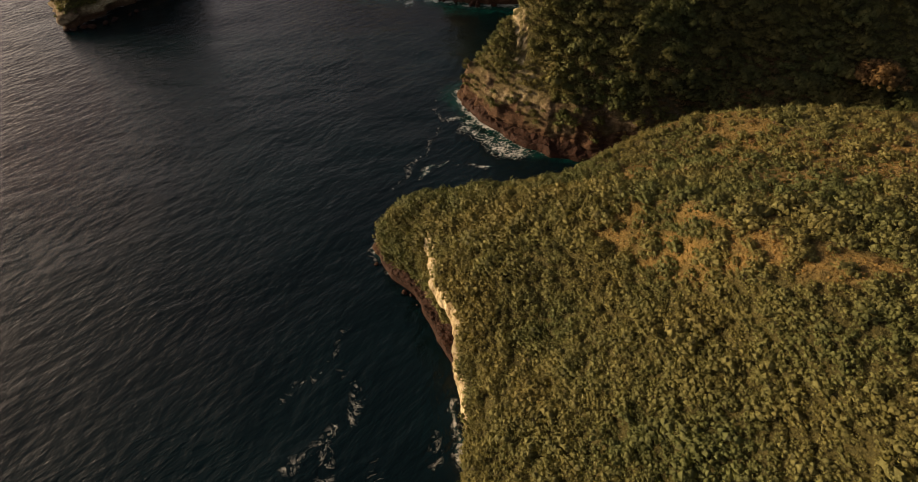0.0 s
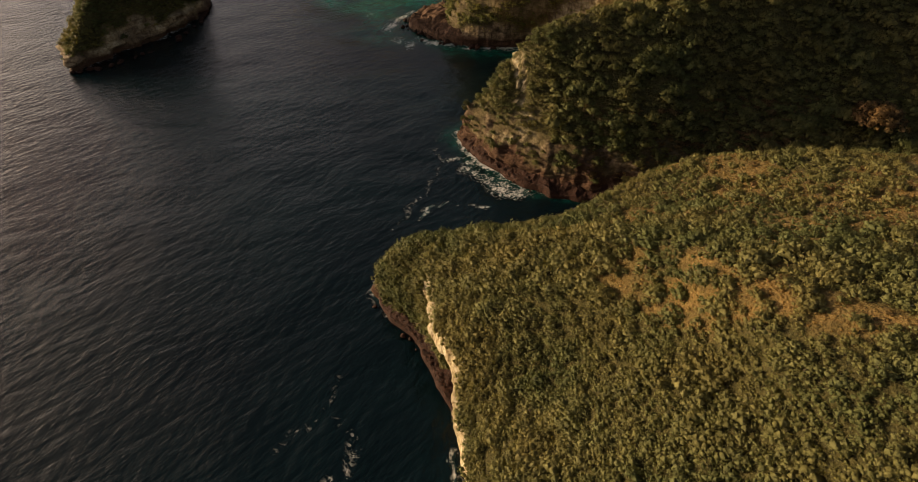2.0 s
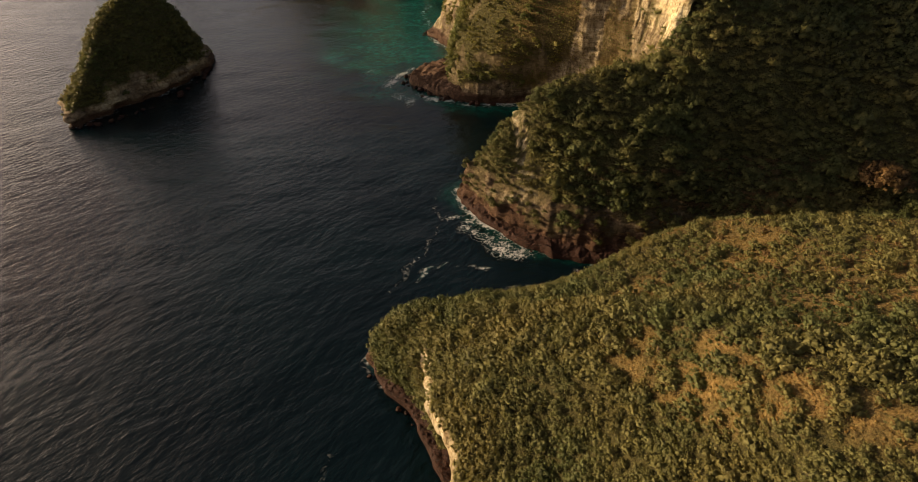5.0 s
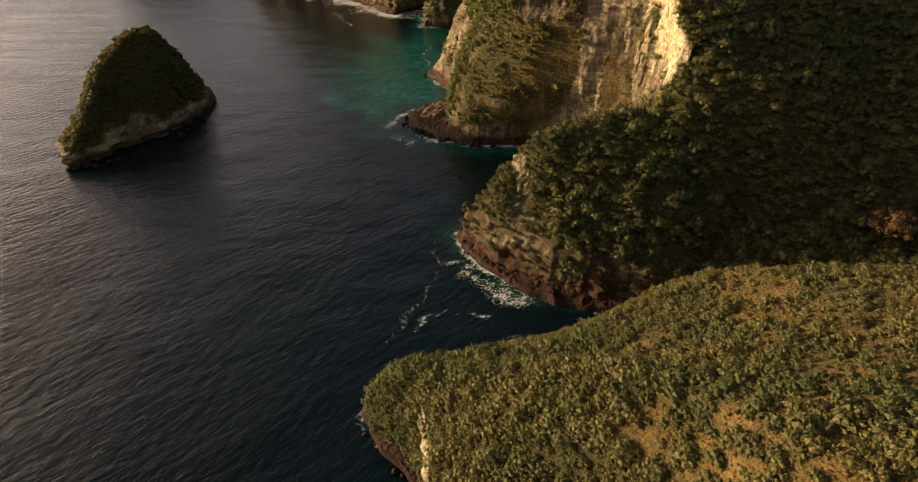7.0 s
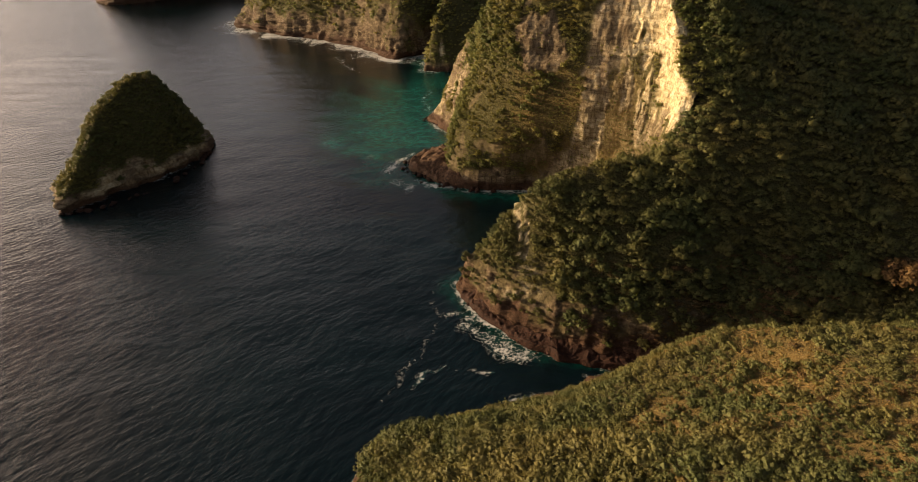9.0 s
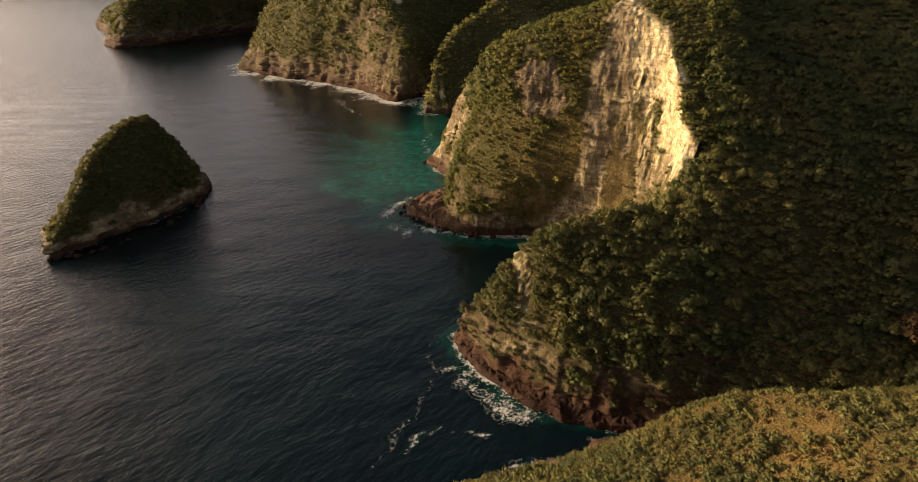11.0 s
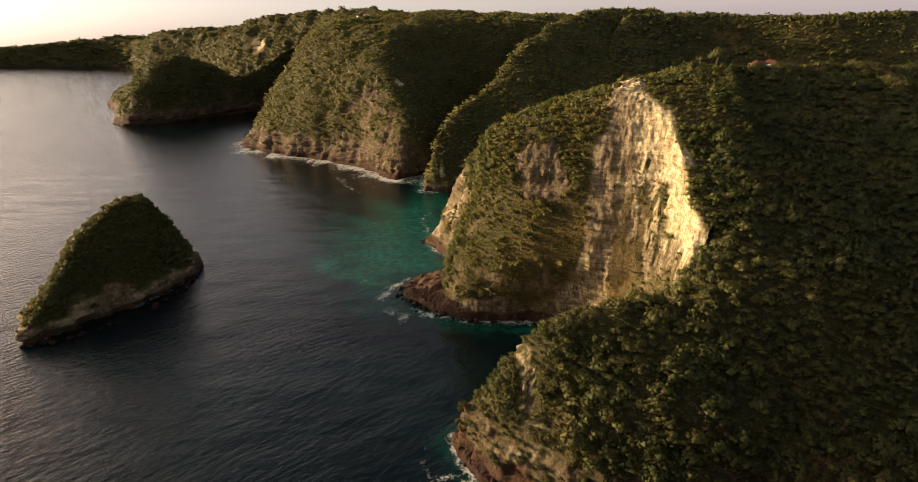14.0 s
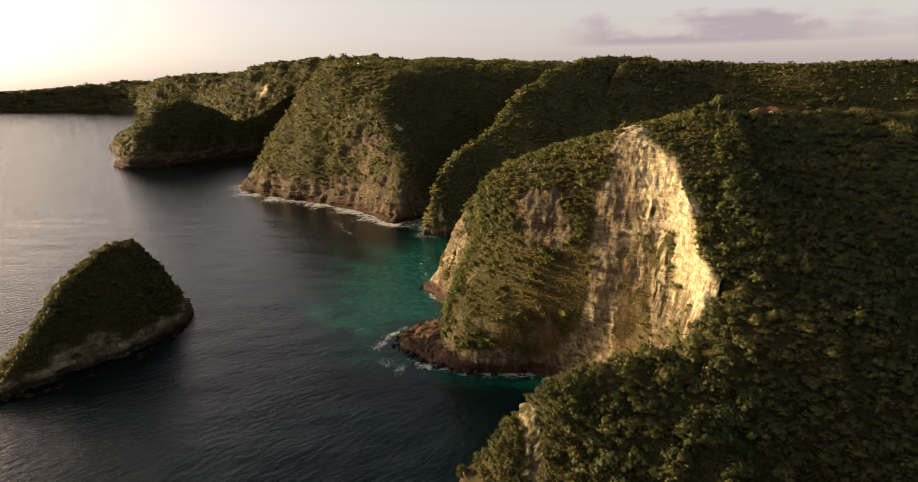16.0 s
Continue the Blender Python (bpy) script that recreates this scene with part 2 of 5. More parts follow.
def sea_material():
    m, t, p, link = material("sea_water")
    swell = turned_noise(t, link, 0.045, 3, 0.5, (1.5, 0.7, 1), 35)
    chop = turned_noise(t, link, 0.20, 3, 0.5, (1.35, 0.72, 1), 42)
    ripple = turned_noise(t, link, 0.62, 4, 0.6, (1.3, 0.75, 1), 36)
    wide = tex(t, link, 0.012, 3, 0.5)
    lace = tex(t, link, 0.16, 7, 0.68)
    web = tex(t, link, 0.7, 5, 0.6)
    deep = ramp(t, link, wide.outputs["Fac"], [(0.3, (0.0008, 0.004, 0.006)), (0.7, (0.001, 0.008, 0.0105))])
    bed = ramp(t, link, lace.outputs["Fac"], [(0.35, (0.002, 0.028, 0.024)), (0.65, (0.003, 0.105, 0.076))])
    col = blend(t, link, attribute(t, "shallow"), deep, bed)
    add = t.nodes.new("ShaderNodeMath")
    add.operation = "MULTIPLY_ADD"
    add.inputs[1].default_value = 0.75
    link(web.outputs["Fac"], add.inputs[0])
    link(lace.outputs["Fac"], add.inputs[2])
    total = t.nodes.new("ShaderNodeMath")
    total.operation = "MULTIPLY_ADD"
    total.inputs[1].default_value = 0.48
    link(attribute(t, "foam"), total.inputs[0])
    link(add.outputs[0], total.inputs[2])
    level = t.nodes.new("ShaderNodeMapRange")
    level.inputs["From Min"].default_value, level.inputs["From Max"].default_value = 1.17, 1.40
    link(total.outputs[0], level.inputs["Value"])
    gate = ramp(t, link, attribute(t, "foam"), [(0.05, (0, 0, 0)), (0.35, (1, 1, 1))])
    foam_mix = t.nodes.new("ShaderNodeMath")
    foam_mix.operation = "MULTIPLY"
    link(level.outputs["Result"], foam_mix.inputs[0])
    link(gate, foam_mix.inputs[1])
    # thin lacy threads of old foam
    drift = tex(t, link, 0.10, 5, 0.6)
    drift.inputs["Distortion"].default_value = 1.2
    off = t.nodes.new("ShaderNodeMath")
    off.operation, off.inputs[1].default_value = "SUBTRACT", 0.5
    link(drift.outputs["Fac"], off.inputs[0])
    size = t.nodes.new("ShaderNodeMath")
    size.operation = "ABSOLUTE"
    link(off.outputs[0], size.inputs[0])
    thread = ramp(t, link, size.outputs[0], [(0.0, (1, 1, 1)), (0.035, (0, 0, 0))])
    fleck = ramp(t, link, web.outputs["Fac"], [(0.42, (0, 0, 0)), (0.62, (0.75, 0.75, 0.75))])
    reach = ramp(t, link, attribute(t, "foam"), [(0.12, (0, 0, 0)), (0.4, (1, 1, 1))])
    threads = blend(t, link, 1.0, blend(t, link, 1.0, thread, fleck, "MULTIPLY"), reach, "MULTIPLY")
    # milky water round the foam
    milk = ramp(t, link, attribute(t, "foam"), [(0.45, (0, 0, 0)), (1.0, (0.45, 0.45, 0.45))])
    col = blend(t, link, milk, col, (0.03, 0.10, 0.10))
    col = blend(t, link, threads, col, (0.42, 0.42, 0.40))
    link(blend(t, link, foam_mix.outputs[0], col, (0.55, 0.55, 0.53)), p.inputs["Base Color"])
    r = t.nodes.new("ShaderNodeMath")
    r.operation = "MULTIPLY_ADD"
    r.inputs[1].default_value, r.inputs[2].default_value = 0.6, 0.065
    link(foam_mix.outputs[0], r.inputs[0])
    link(r.outputs[0], p.inputs["Roughness"])
    p.inputs["IOR"].default_value = 1.33
    p.inputs["Specular IOR Level"].default_value = 0.4
    n1 = bump(t, link, swell.outputs["Fac"], 0.12, 2.0)
    n2 = bump(t, link, chop.outputs["Fac"], 0.6, 0.9, n1)
    n3 = bump(t, link, ripple.outputs["Fac"], 0.6, 0.28, n2)
    glint = turned_noise(t, link, 1.7, 3, 0.6, (1.25, 0.8, 1), 30)
    n3 = bump(t, link, glint.outputs["Fac"], 0.6, 0.15, n3)
    link(n3, p.inputs["Normal"])
    return m


LAND = land_material()
SEA = sea_material()
LEAF_DRY = leaf_material("headland_shrub_leaves", (0.082, 0.085, 0.030), (0.155, 0.147, 0.052), (0.235, 0.208, 0.076))
LEAF_WOOD = leaf_material("woodland_leaves", (0.044, 0.055, 0.016), (0.114, 0.112, 0.033), (0.205, 0.176, 0.062))
LEAF_OLIVE = leaf_material("olive_leaves", (0.066, 0.073, 0.020), (0.160, 0.153, 0.040), (0.272, 0.236, 0.072))
LEAF_PALE = leaf_material("pale_leaves", (0.072, 0.073, 0.025), (0.144, 0.136, 0.046), (0.240, 0.213, 0.077))
LEAF_BROWN = leaf_material("withered_leaves", (0.072, 0.045, 0.018), (0.144, 0.089, 0.036), (0.240, 0.156, 0.061))
LEAF_STRAW = leaf_material("dry_grass_blades", (0.15, 0.092, 0.030), (0.25, 0.162, 0.055), (0.33, 0.235, 0.090))
BARK = plain_material("bark", (0.06, 0.045, 0.03), (0.16, 0.12, 0.09), 3.0)
BROWN_ROCK = plain_material("brown_shore_rock", (0.022, 0.012, 0.008), (0.13, 0.074, 0.042), 0.7, 0.85, 0.9)
BOULDER = plain_material("wet_brown_rock", (0.006, 0.003, 0.002), (0.046, 0.017, 0.009), 1.2, 0.8, 0.9)


# ---- shaping helpers ----
def lattice(ix, iy, iz, seed):
    h = (ix * 374761393 + iy * 668265263 + iz * 2147483647 + seed * 974634777) & 0xFFFFFFFF
    h = ((h ^ (h >> 13)) * 1274126177) & 0xFFFFFFFF
    return ((h ^ (h >> 16)) & 0xFFFF) / 32767.5 - 1.0


def fbm(p, size, octaves=4, seed=0, gain=0.5):
    """Noise of about -1 to 1 at points p (n, 3); size is the largest lump in metres, a number or three."""
    q = np.asarray(p, dtype=float) / np.asarray(size, dtype=float)
    total, amp, norm = np.zeros(len(q)), 1.0, 0.0
    for o in range(octaves):
        c = np.floor(q).astype(np.int64)
        f = q - c
        f = f * f * (3 - 2 * f)
        v = np.zeros(len(q))
        for dx in (0, 1):
            for dy in (0, 1):
                for dz in (0, 1):
                    w = (f[:, 0] if dx else 1 - f[:, 0]) * (f[:, 1] if dy else 1 - f[:, 1]) * (f[:, 2] if dz else 1 - f[:, 2])
                    v += w * lattice(c[:, 0] + dx, c[:, 1] + dy, c[:, 2] + dz, seed + o * 17)
        total += amp * v
        norm += amp
        amp *= gain
        q = q * 2.03 + 5.7
    return total / norm * 1.6


def smooth(a, b, v):
    s = np.clip((v - a) / (b - a), 0, 1)
    return s * s * (3 - 2 * s)


def spline(points, n):
    """n points on a Catmull-Rom curve through control rows of any shape (k, ...)."""
    c = np.asarray(points, dtype=float)
    c = np.concatenate([2 * c[:1] - c[1:2], c, 2 * c[-1:] - c[-2:-1]])
    u = np.linspace(0, len(c) - 3 - 1e-9, n)
    i = u.astype(int)
    f = (u - i).reshape(-1, *[1] * (c.ndim - 1))
    a, b, d, e = c[i], c[i + 1], c[i + 2], c[i + 3]
    return 0.5 * (2 * b + (d - a) * f + (2 * a - 5 * b + 4 * d - e) * f ** 2 + (3 * b - a - 3 * d + e) * f ** 3)


def loft(sections, nu, nv):
    g = spline(np.asarray(sections, dtype=float), nu)
    return np.swapaxes(spline(np.swapaxes(g, 0, 1), nv), 0, 1)


def grid_normals(g):
    n = np.cross(np.gradient(g, axis=0), np.gradient(g, axis=1))
    n /= np.linalg.norm(n, axis=2, keepdims=True) + 1e-9
    return n


def mesh_from(name, verts, faces, mat, smooth_faces=True):
    """faces: an (n, 3) or (n, 4) array."""
    me = bpy.data.meshes.new(name)
    k = faces.shape[1]
    me.vertices.add(len(verts))
    me.vertices.foreach_set("co", np.ascontiguousarray(verts, dtype=np.float32).ravel())
    me.loops.add(faces.size)
    me.loops.foreach_set("vertex_index", np.ascontiguousarray(faces, dtype=np.int32).ravel())
    me.polygons.add(len(faces))
    me.polygons.foreach_set("loop_start", np.arange(0, faces.size, k, dtype=np.int32))
    me.polygons.foreach_set("use_smooth", np.full(len(faces), smooth_faces))
    me.materials.append(mat)
    me.update(calc_edges=True)
    return me


def put_attribute(me, name, values):
    a = me.attributes.new(name, "FLOAT", "POINT")
    a.data.foreach_set("value", np.ascontiguousarray(values, dtype=np.float32).ravel())


def grid_faces(nu, nv):
    a = (np.arange(nu - 1)[:, None] * nv + np.arange(nv - 1)[None]).ravel()
    return np.stack([a, a + nv, a + nv + 1, a + 1], 1)


class Land:
    """A surface with its rock, dry-grass and plant cover."""


def part(name, me, parent, label=""):
    ob = tagged(new(name, me), label)
    ob.parent = parent
    ob.matrix_parent_inverse = parent.matrix_basis.inverted()
    return ob


def landform(name, sections, nu, nv, rock, dry=None, fresh=None, rough=1.0, lumps=2.0, foot_line=5.0, seed=0, label="", category="headland", split=0.0, flute=0.0, foot_wave=2.0, furrow=0.0):
    """A lofted land. split: the share of the way up at which the cliff face ends and the slope begins, as parts of an Empty."""
    g = loft(sections, nu, nv)
    n = grid_normals(g)
    s = 1.0 if n[..., 2].mean() > 0 else -1.0
    flat, nf = g.reshape(-1, 3), n.reshape(-1, 3) * s
    g = (flat + nf * (lumps * fbm(flat, 38, 3, seed) + furrow * fbm(flat, (26, 26, 260), 3, seed + 2))[:, None]).reshape(nu, nv, 3)
    n = grid_normals(g) * s
    flat, nf = g.reshape(-1, 3), n.reshape(-1, 3)
    r = np.clip(rock(flat, nf, fbm(flat, 16, 4, seed + 3)), 0, 1)
    # darker below an uneven line above the sea
    dark_foot = smooth(foot_line + 2, foot_line - 2, flat[:, 2] + foot_wave * fbm(flat, 9, 3, seed + 5))
    r = np.maximum(r, dark_foot)
    # ledges and fluting of the bare rock
    ledge = fbm(flat, (30, 30, 5), 4, seed + 7) + 0.6 * fbm(flat, (7, 7, 30), 3, seed + 8)
    gully = fbm(flat, (11, 11, 90), 3, seed + 12)
    flat = flat + nf * (rough * r * (1.5 * ledge + 0.6 * fbm(flat, (4, 4, 10), 3, seed + 14)) + flute * r * (gully + 0.45 * fbm(flat, (4.5, 4.5, 45), 3, seed + 15)))[:, None]
    flat = flat + nf * (0.4 * rough * r * np.abs(fbm(flat, (24, 24, 1.9), 2, seed + 16)))[:, None]
    flat = flat + nf * (0.32 * rough * r * fbm(flat, (1.9, 1.9, 3.4), 2, seed + 18))[:, None]
    d = np.clip(dry(flat, fbm(flat, 14, 4, seed + 9)), 0, 1) if dry else np.zeros(len(flat))
    fr = np.clip(fresh(flat, fbm(flat, 18, 4, seed + 11)), 0, 1) if fresh else np.zeros(len(flat))
    land = Land()
    land.grid = flat.reshape(nu, nv, 3)
    land.normals = grid_normals(land.grid) * s
    land.rock, land.dry = r.reshape(nu, nv), d.reshape(nu, nv)
    fields = dict(rock=land.rock, dry=land.dry, fresh=fr.reshape(nu, nv), dark_foot=dark_foot.reshape(nu, nv))

    def strip(part_name, a, b):
        faces = grid_faces(nu, b - a)
        me = mesh_from(part_name, land.grid[:, a:b].reshape(-1, 3), faces[:, ::-1] if s < 0 else faces, LAND)
        for key, v in fields.items():
            put_attribute(me, key, v[:, a:b])
        me.normals_split_custom_set_from_vertices(land.normals[:, a:b].reshape(-1, 3))
        return me

    if split:
        k = int(split * nv)
        low = flat[np.argmin(flat[:, 2])]
        land.ob = tagged(new(name), label, category)
        land.ob.matrix_basis = pose(*low)
        part("cliff_face", strip("cliff_face", 0, k + 1), land.ob, "bare rock face with ledges and stains")
        part("slope", strip("slope", k, nv), land.ob, "ground of the slope above the cliff")
    else:
        land.ob = tagged(new(name, strip(name, 0, nv)), label, category)
    return land


def scatter(land, spacing, seed, keep, limit=20000, low=6.0):
    """Points on a land at about that spacing, with the surface's normal: keep(p, rock, dry, noise) gives each one's chance."""
    rng = np.random.default_rng(seed)
    g = land.grid
    nu, nv = g.shape[:2]
    e1, e2 = g[1:, :-1] - g[:-1, :-1], g[:-1, 1:] - g[:-1, :-1]
    area = np.linalg.norm(np.cross(e1, e2), axis=2).ravel()
    want = int(area.sum() / (spacing * spacing) * 4.0)
    cell = rng.choice(len(area), want, p=area / area.sum())
    i, j = cell // (nv - 1), cell % (nv - 1)
    fu, fv = rng.random(want)[:, None], rng.random(want)[:, None]
    p = g[i, j] + fu * (g[i + 1, j] - g[i, j]) + fv * (g[i, j + 1] - g[i, j])
    nrm = land.normals[i, j]
    chance = keep(p, land.rock[i, j], land.dry[i, j], fbm(p, 20, 3, seed + 1))
    ok = (rng.random(want) < chance) & (p[:, 2] > low)
    p, nrm = p[ok], nrm[ok]
    # thin out what stands too close
    taken, chosen = {}, []
    for k in range(len(p)):
        c = tuple((p[k] // spacing).astype(int))
        near = False
        for dx in (-1, 0, 1):
            for dy in (-1, 0, 1):
                for dz in (-1, 0, 1):
                    for other in taken.get((c[0] + dx, c[1] + dy, c[2] + dz), ()):
                        if ((p[other] - p[k]) ** 2).sum() < 0.6 * spacing * spacing:
                            near = True
        if not near:
            taken.setdefault(c, []).append(k)
            chosen.append(k)
            if len(chosen) >= limit:
                break
    return p[chosen], nrm[chosen]


OCTA_V = np.array([(1, 0, 0), (0, 1, 0), (-1, 0, 0), (0, -1, 0), (0, 0, 1), (0, 0, -1)], dtype=float)
OCTA_F = np.array([(0, 1, 4), (1, 2, 4), (2, 3, 4), (3, 0, 4), (1, 0, 5), (2, 1, 5), (3, 2, 5), (0, 3, 5)])


def crown_shape(seed, clumps, leaves, leaf, height=0.8, spread=0.62, core=1.0, lumps=1.0):
    """A crown of radius 1 standing on z = 0: rounded clumps thickly set with leaf sprays. Vertices, triangles, and the way each vertex faces."""
    rng = np.random.default_rng(seed)
    verts, faces, ways, base = [], [], [], 0
    turn = rng.random() * 6.28
    for c in range(clumps):
        a = turn + c * 2.4
        k = (c + 0.3) / clumps
        rad = spread * math.sqrt(k) * (0.85 + 0.3 * rng.random())
        top = height * (1 - 0.5 * k) * (0.8 + 0.4 * rng.random())
        centre = np.array([math.cos(a) * rad, math.sin(a) * rad, top * 0.62])
        size = lumps * (0.44 - 0.14 * k) * (0.55 + 0.8 * rng.random())
        lump = OCTA_V * (0.66 + 0.44 * rng.random((6, 1))) * (1, 1, 0.85)
        verts.append(lump * size * core * 0.82 + centre)
        faces.append(OCTA_F + base)
        ways.append(lump + 0.5 * (centre + (0, 0, 0.3)) + 0.35 * rng.normal(size=lump.shape))
        base += 6
        d = rng.normal(size=(max(6, int(leaves * (size / (0.36 * lumps)) ** 2)), 3))
        d[:, 2] = np.abs(d[:, 2]) * 0.9 - 0.25
        d /= np.linalg.norm(d, axis=1, keepdims=True)
        for way in d:
            pos = centre + way * size * core * (0.70 + 0.50 * rng.random())
            n = way + rng.normal(size=3) * 0.5
            n /= np.linalg.norm(n)
            t = np.cross(n, rng.normal(size=3))
            t /= np.linalg.norm(t)
            b = np.cross(n, t)
            w, l = leaf * (0.5 + 0.7 * rng.random()), leaf * (0.7 + 0.9 * rng.random())
            droop = -n * leaf * 0.35
            verts.append(np.array([pos - t * l - b * w * 0.6, pos + t * l * 0.8 - b * w + droop, pos + b * w * 1.5]))
            faces.append(np.array([(0, 1, 2)]) + base)
            ways.append(np.repeat((0.7 * way + 0.45 * n + 0.35 * (centre + (0, 0, 0.3)))[None], 3, 0))
            base += 3
    ways = np.concatenate(ways)
    return np.concatenate(verts), np.concatenate(faces), ways / np.linalg.norm(ways, axis=1, keepdims=True)


def put_ways(me, ways):
    a = me.attributes.new("way", "FLOAT_VECTOR", "POINT")
    a.data.foreach_set("vector", np.ascontiguousarray(ways, dtype=np.float32).ravel())


def plant_stuff(name, shapes, places, normals, radii, mat, seed, label, category, lean=0.25, flat=1.0):
    """One object of many plants, each a turned and scaled copy of one of the shapes."""
    rng = np.random.default_rng(seed)
    pick = rng.integers(0, len(shapes), len(places))
    all_v, all_f, all_t, all_w, base = [], [], [], [], 0
    for k, (sv, sf, sw) in enumerate(shapes):
        at = np.where(pick == k)[0]
        if not len(at):
            continue
        a = rng.random(len(at)) * 6.283
        ca, sa = np.cos(a), np.sin(a)
        r = radii[at]
        x = (sv[None, :, 0] * ca[:, None] - sv[None, :, 1] * sa[:, None]) * r[:, None]
        y = (sv[None, :, 0] * sa[:, None] + sv[None, :, 1] * ca[:, None]) * r[:, None]
        z = sv[None, :, 2] * (r * flat * (0.8 + 0.5 * rng.random(len(at))))[:, None]
        up = normals[at] * lean + np.array([0, 0, 1.0]) * (1 - lean)
        x = x + z * up[:, :1]
        y = y + z * up[:, 1:2]
        all_w.append(np.stack([sw[None, :, 0] * ca[:, None] - sw[None, :, 1] * sa[:, None] + 0.5 * lean * normals[at][:, :1],
                               sw[None, :, 0] * sa[:, None] + sw[None, :, 1] * ca[:, None] + 0.5 * lean * normals[at][:, 1:2],
                               np.repeat(sw[None, :, 2], len(at), 0)], 2).reshape(-1, 3))
        p = places[at]
        v = np.stack([x + p[:, :1], y + p[:, 1:2], z + p[:, 2:] - 0.18 * r[:, None]], 2)
        m = len(sv)
        f = sf[None] + (np.arange(len(at)) * m)[:, None, None] + base
        all_v.append(v.reshape(-1, 3))
        all_f.append(f.reshape(-1, 3))
        all_t.append(np.repeat(rng.random(len(at)), m))
        base += len(at) * m
    me = mesh_from(name, np.concatenate(all_v), np.concatenate(all_f), mat, False)
    put_attribute(me, "tint", np.concatenate(all_t))
    put_ways(me, np.concatenate(all_w))
    return tagged(new(name, me), label, category, kind="stuff")


# ---- the lands: contour lines from the foot in the sea up and inland, lofted ----
def scrubby(p):
    """The upper, grassy part of the near headland, where the shrubs stay low."""
    return smooth(38, 74, p[:, 0] + 0.35 * (p[:, 1] - 100)) * smooth(78, 102, p[:, 1])


def near_headland():
    foot = [(5, -90, -5), (4, -10, -5), (3, 52, -5), (1, 87, -5), (-6, 113, -5), (-20, 135, -5), (-37, 155, -5), (-18, 172, -5), (30, 196, -5), (85, 214, -5), (150, 212, 10), (240, 205, 25)]
    splash = [(6, -90, 5), (5, -10, 5), (4, 53, 4), (2, 87, 5), (-4, 113, 5), (-18, 135, 5), (-34, 154, 5), (-15, 169, 5), (33, 188, 5), (85, 206, 5), (148, 205, 20), (232, 200, 35)]
    lip = [(5, -88, 40), (4, -8, 38), (3, 55, 34), (2, 81, 34), (-3, 103, 34), (-10, 131, 33), (-22, 151, 28), (4, 152, 35), (35, 158, 33), (83, 181, 42), (126, 176, 50), (190, 184, 42)]
    shoulder = [(30, -85, 62), (28, -5, 60), (24, 55, 53), (25, 82, 51), (20, 103, 54), (8, 124, 46), (-2, 142, 40), (18, 144, 40), (48, 152, 43), (86, 167, 48), (124, 161, 60), (184, 172, 50)]
    brow = [(60, -80, 92), (58, 0, 88), (50, 52, 76), (50, 75, 74), (48, 98, 69), (38, 113, 62), (28, 126, 55), (42, 130, 52), (62, 135, 54), (92, 147, 57), (122, 145, 66), (178, 160, 58)]
    crest = [(95, -75, 108), (92, 0, 106), (82, 50, 99), (76, 72, 92), (75, 88, 87), (74, 100, 80), (72, 108, 76), (76, 113, 74), (84, 119, 72), (102, 127, 70), (125, 128, 73), (180, 148, 68)]
    inland = [(260, -70, 122), (260, -25, 122), (260, 10, 120), (260, 35, 117), (260, 55, 113), (260, 72, 109), (260, 88, 105), (260, 102, 100), (260, 118, 96), (260, 135, 88), (260, 150, 76), (260, 165, 62)]
    sections = list(zip(foot, splash, lip, shoulder, brow, crest, inland))

    def rock(p, n, wob):
        cliff = smooth(0.7, 0.5, n[:, 2] + 0.1 * wob) * smooth(33.5, 30.5, p[:, 2] + 3 * wob) * np.maximum(smooth(118, 106, p[:, 1] + 7 * wob), smooth(138, 128, p[:, 1] + 6 * wob) * smooth(19, 24, p[:, 2] + 5 * wob))
        ragged = smooth(-0.8, -0.25, 0.7 * fbm(p, (4, 4, 9), 4, 79) + 0.5 * fbm(p, (1.2, 1.2, 2.5), 2, 80) + 0.24) * smooth(60, 72, p[:, 1] + 6 * wob)
        return cliff * ragged

    def dry(p, wob):
        f = 0.35 + 0.8 * wob + 0.6 * fbm(p, 5, 3, 13)
        belt = smooth(10, 4, np.abs(p[:, 0] - np.interp(p[:, 1], (60, 68, 73, 78, 86, 94, 106), (70, 65, 60, 55, 51, 47, 40))) + 4 * wob) * smooth(56, 63, p[:, 1]) * smooth(112, 104, p[:, 1])
        belt = np.maximum(belt, smooth(11, 5, np.abs(p[:, 1] - np.interp(p[:, 0], (64, 70, 82, 100, 112, 150), (88, 95, 103, 107, 110, 112))) + 5 * wob) * smooth(56, 68, p[:, 0]))
        belt = np.maximum(belt, 0.45 * smooth(8, 3, np.abs(p[:, 1] - np.interp(p[:, 0], (70, 90, 112, 150), (132, 127, 122, 115))) - 5 * wob) * smooth(60, 80, p[:, 0]))
        return np.clip(np.maximum(f * belt + 0.4 * belt, scrubby(p) * (0.33 + 0.6 * wob)), 0, 1)

    return landform("headland", sections, 420, 210, rock, dry, lambda p, w: 0.46 + 0.4 * w, 1.5, 0.8, 4.0, 1,
                    "steep limestone headland covered with shrubs and dry orange grass", split=0.30)


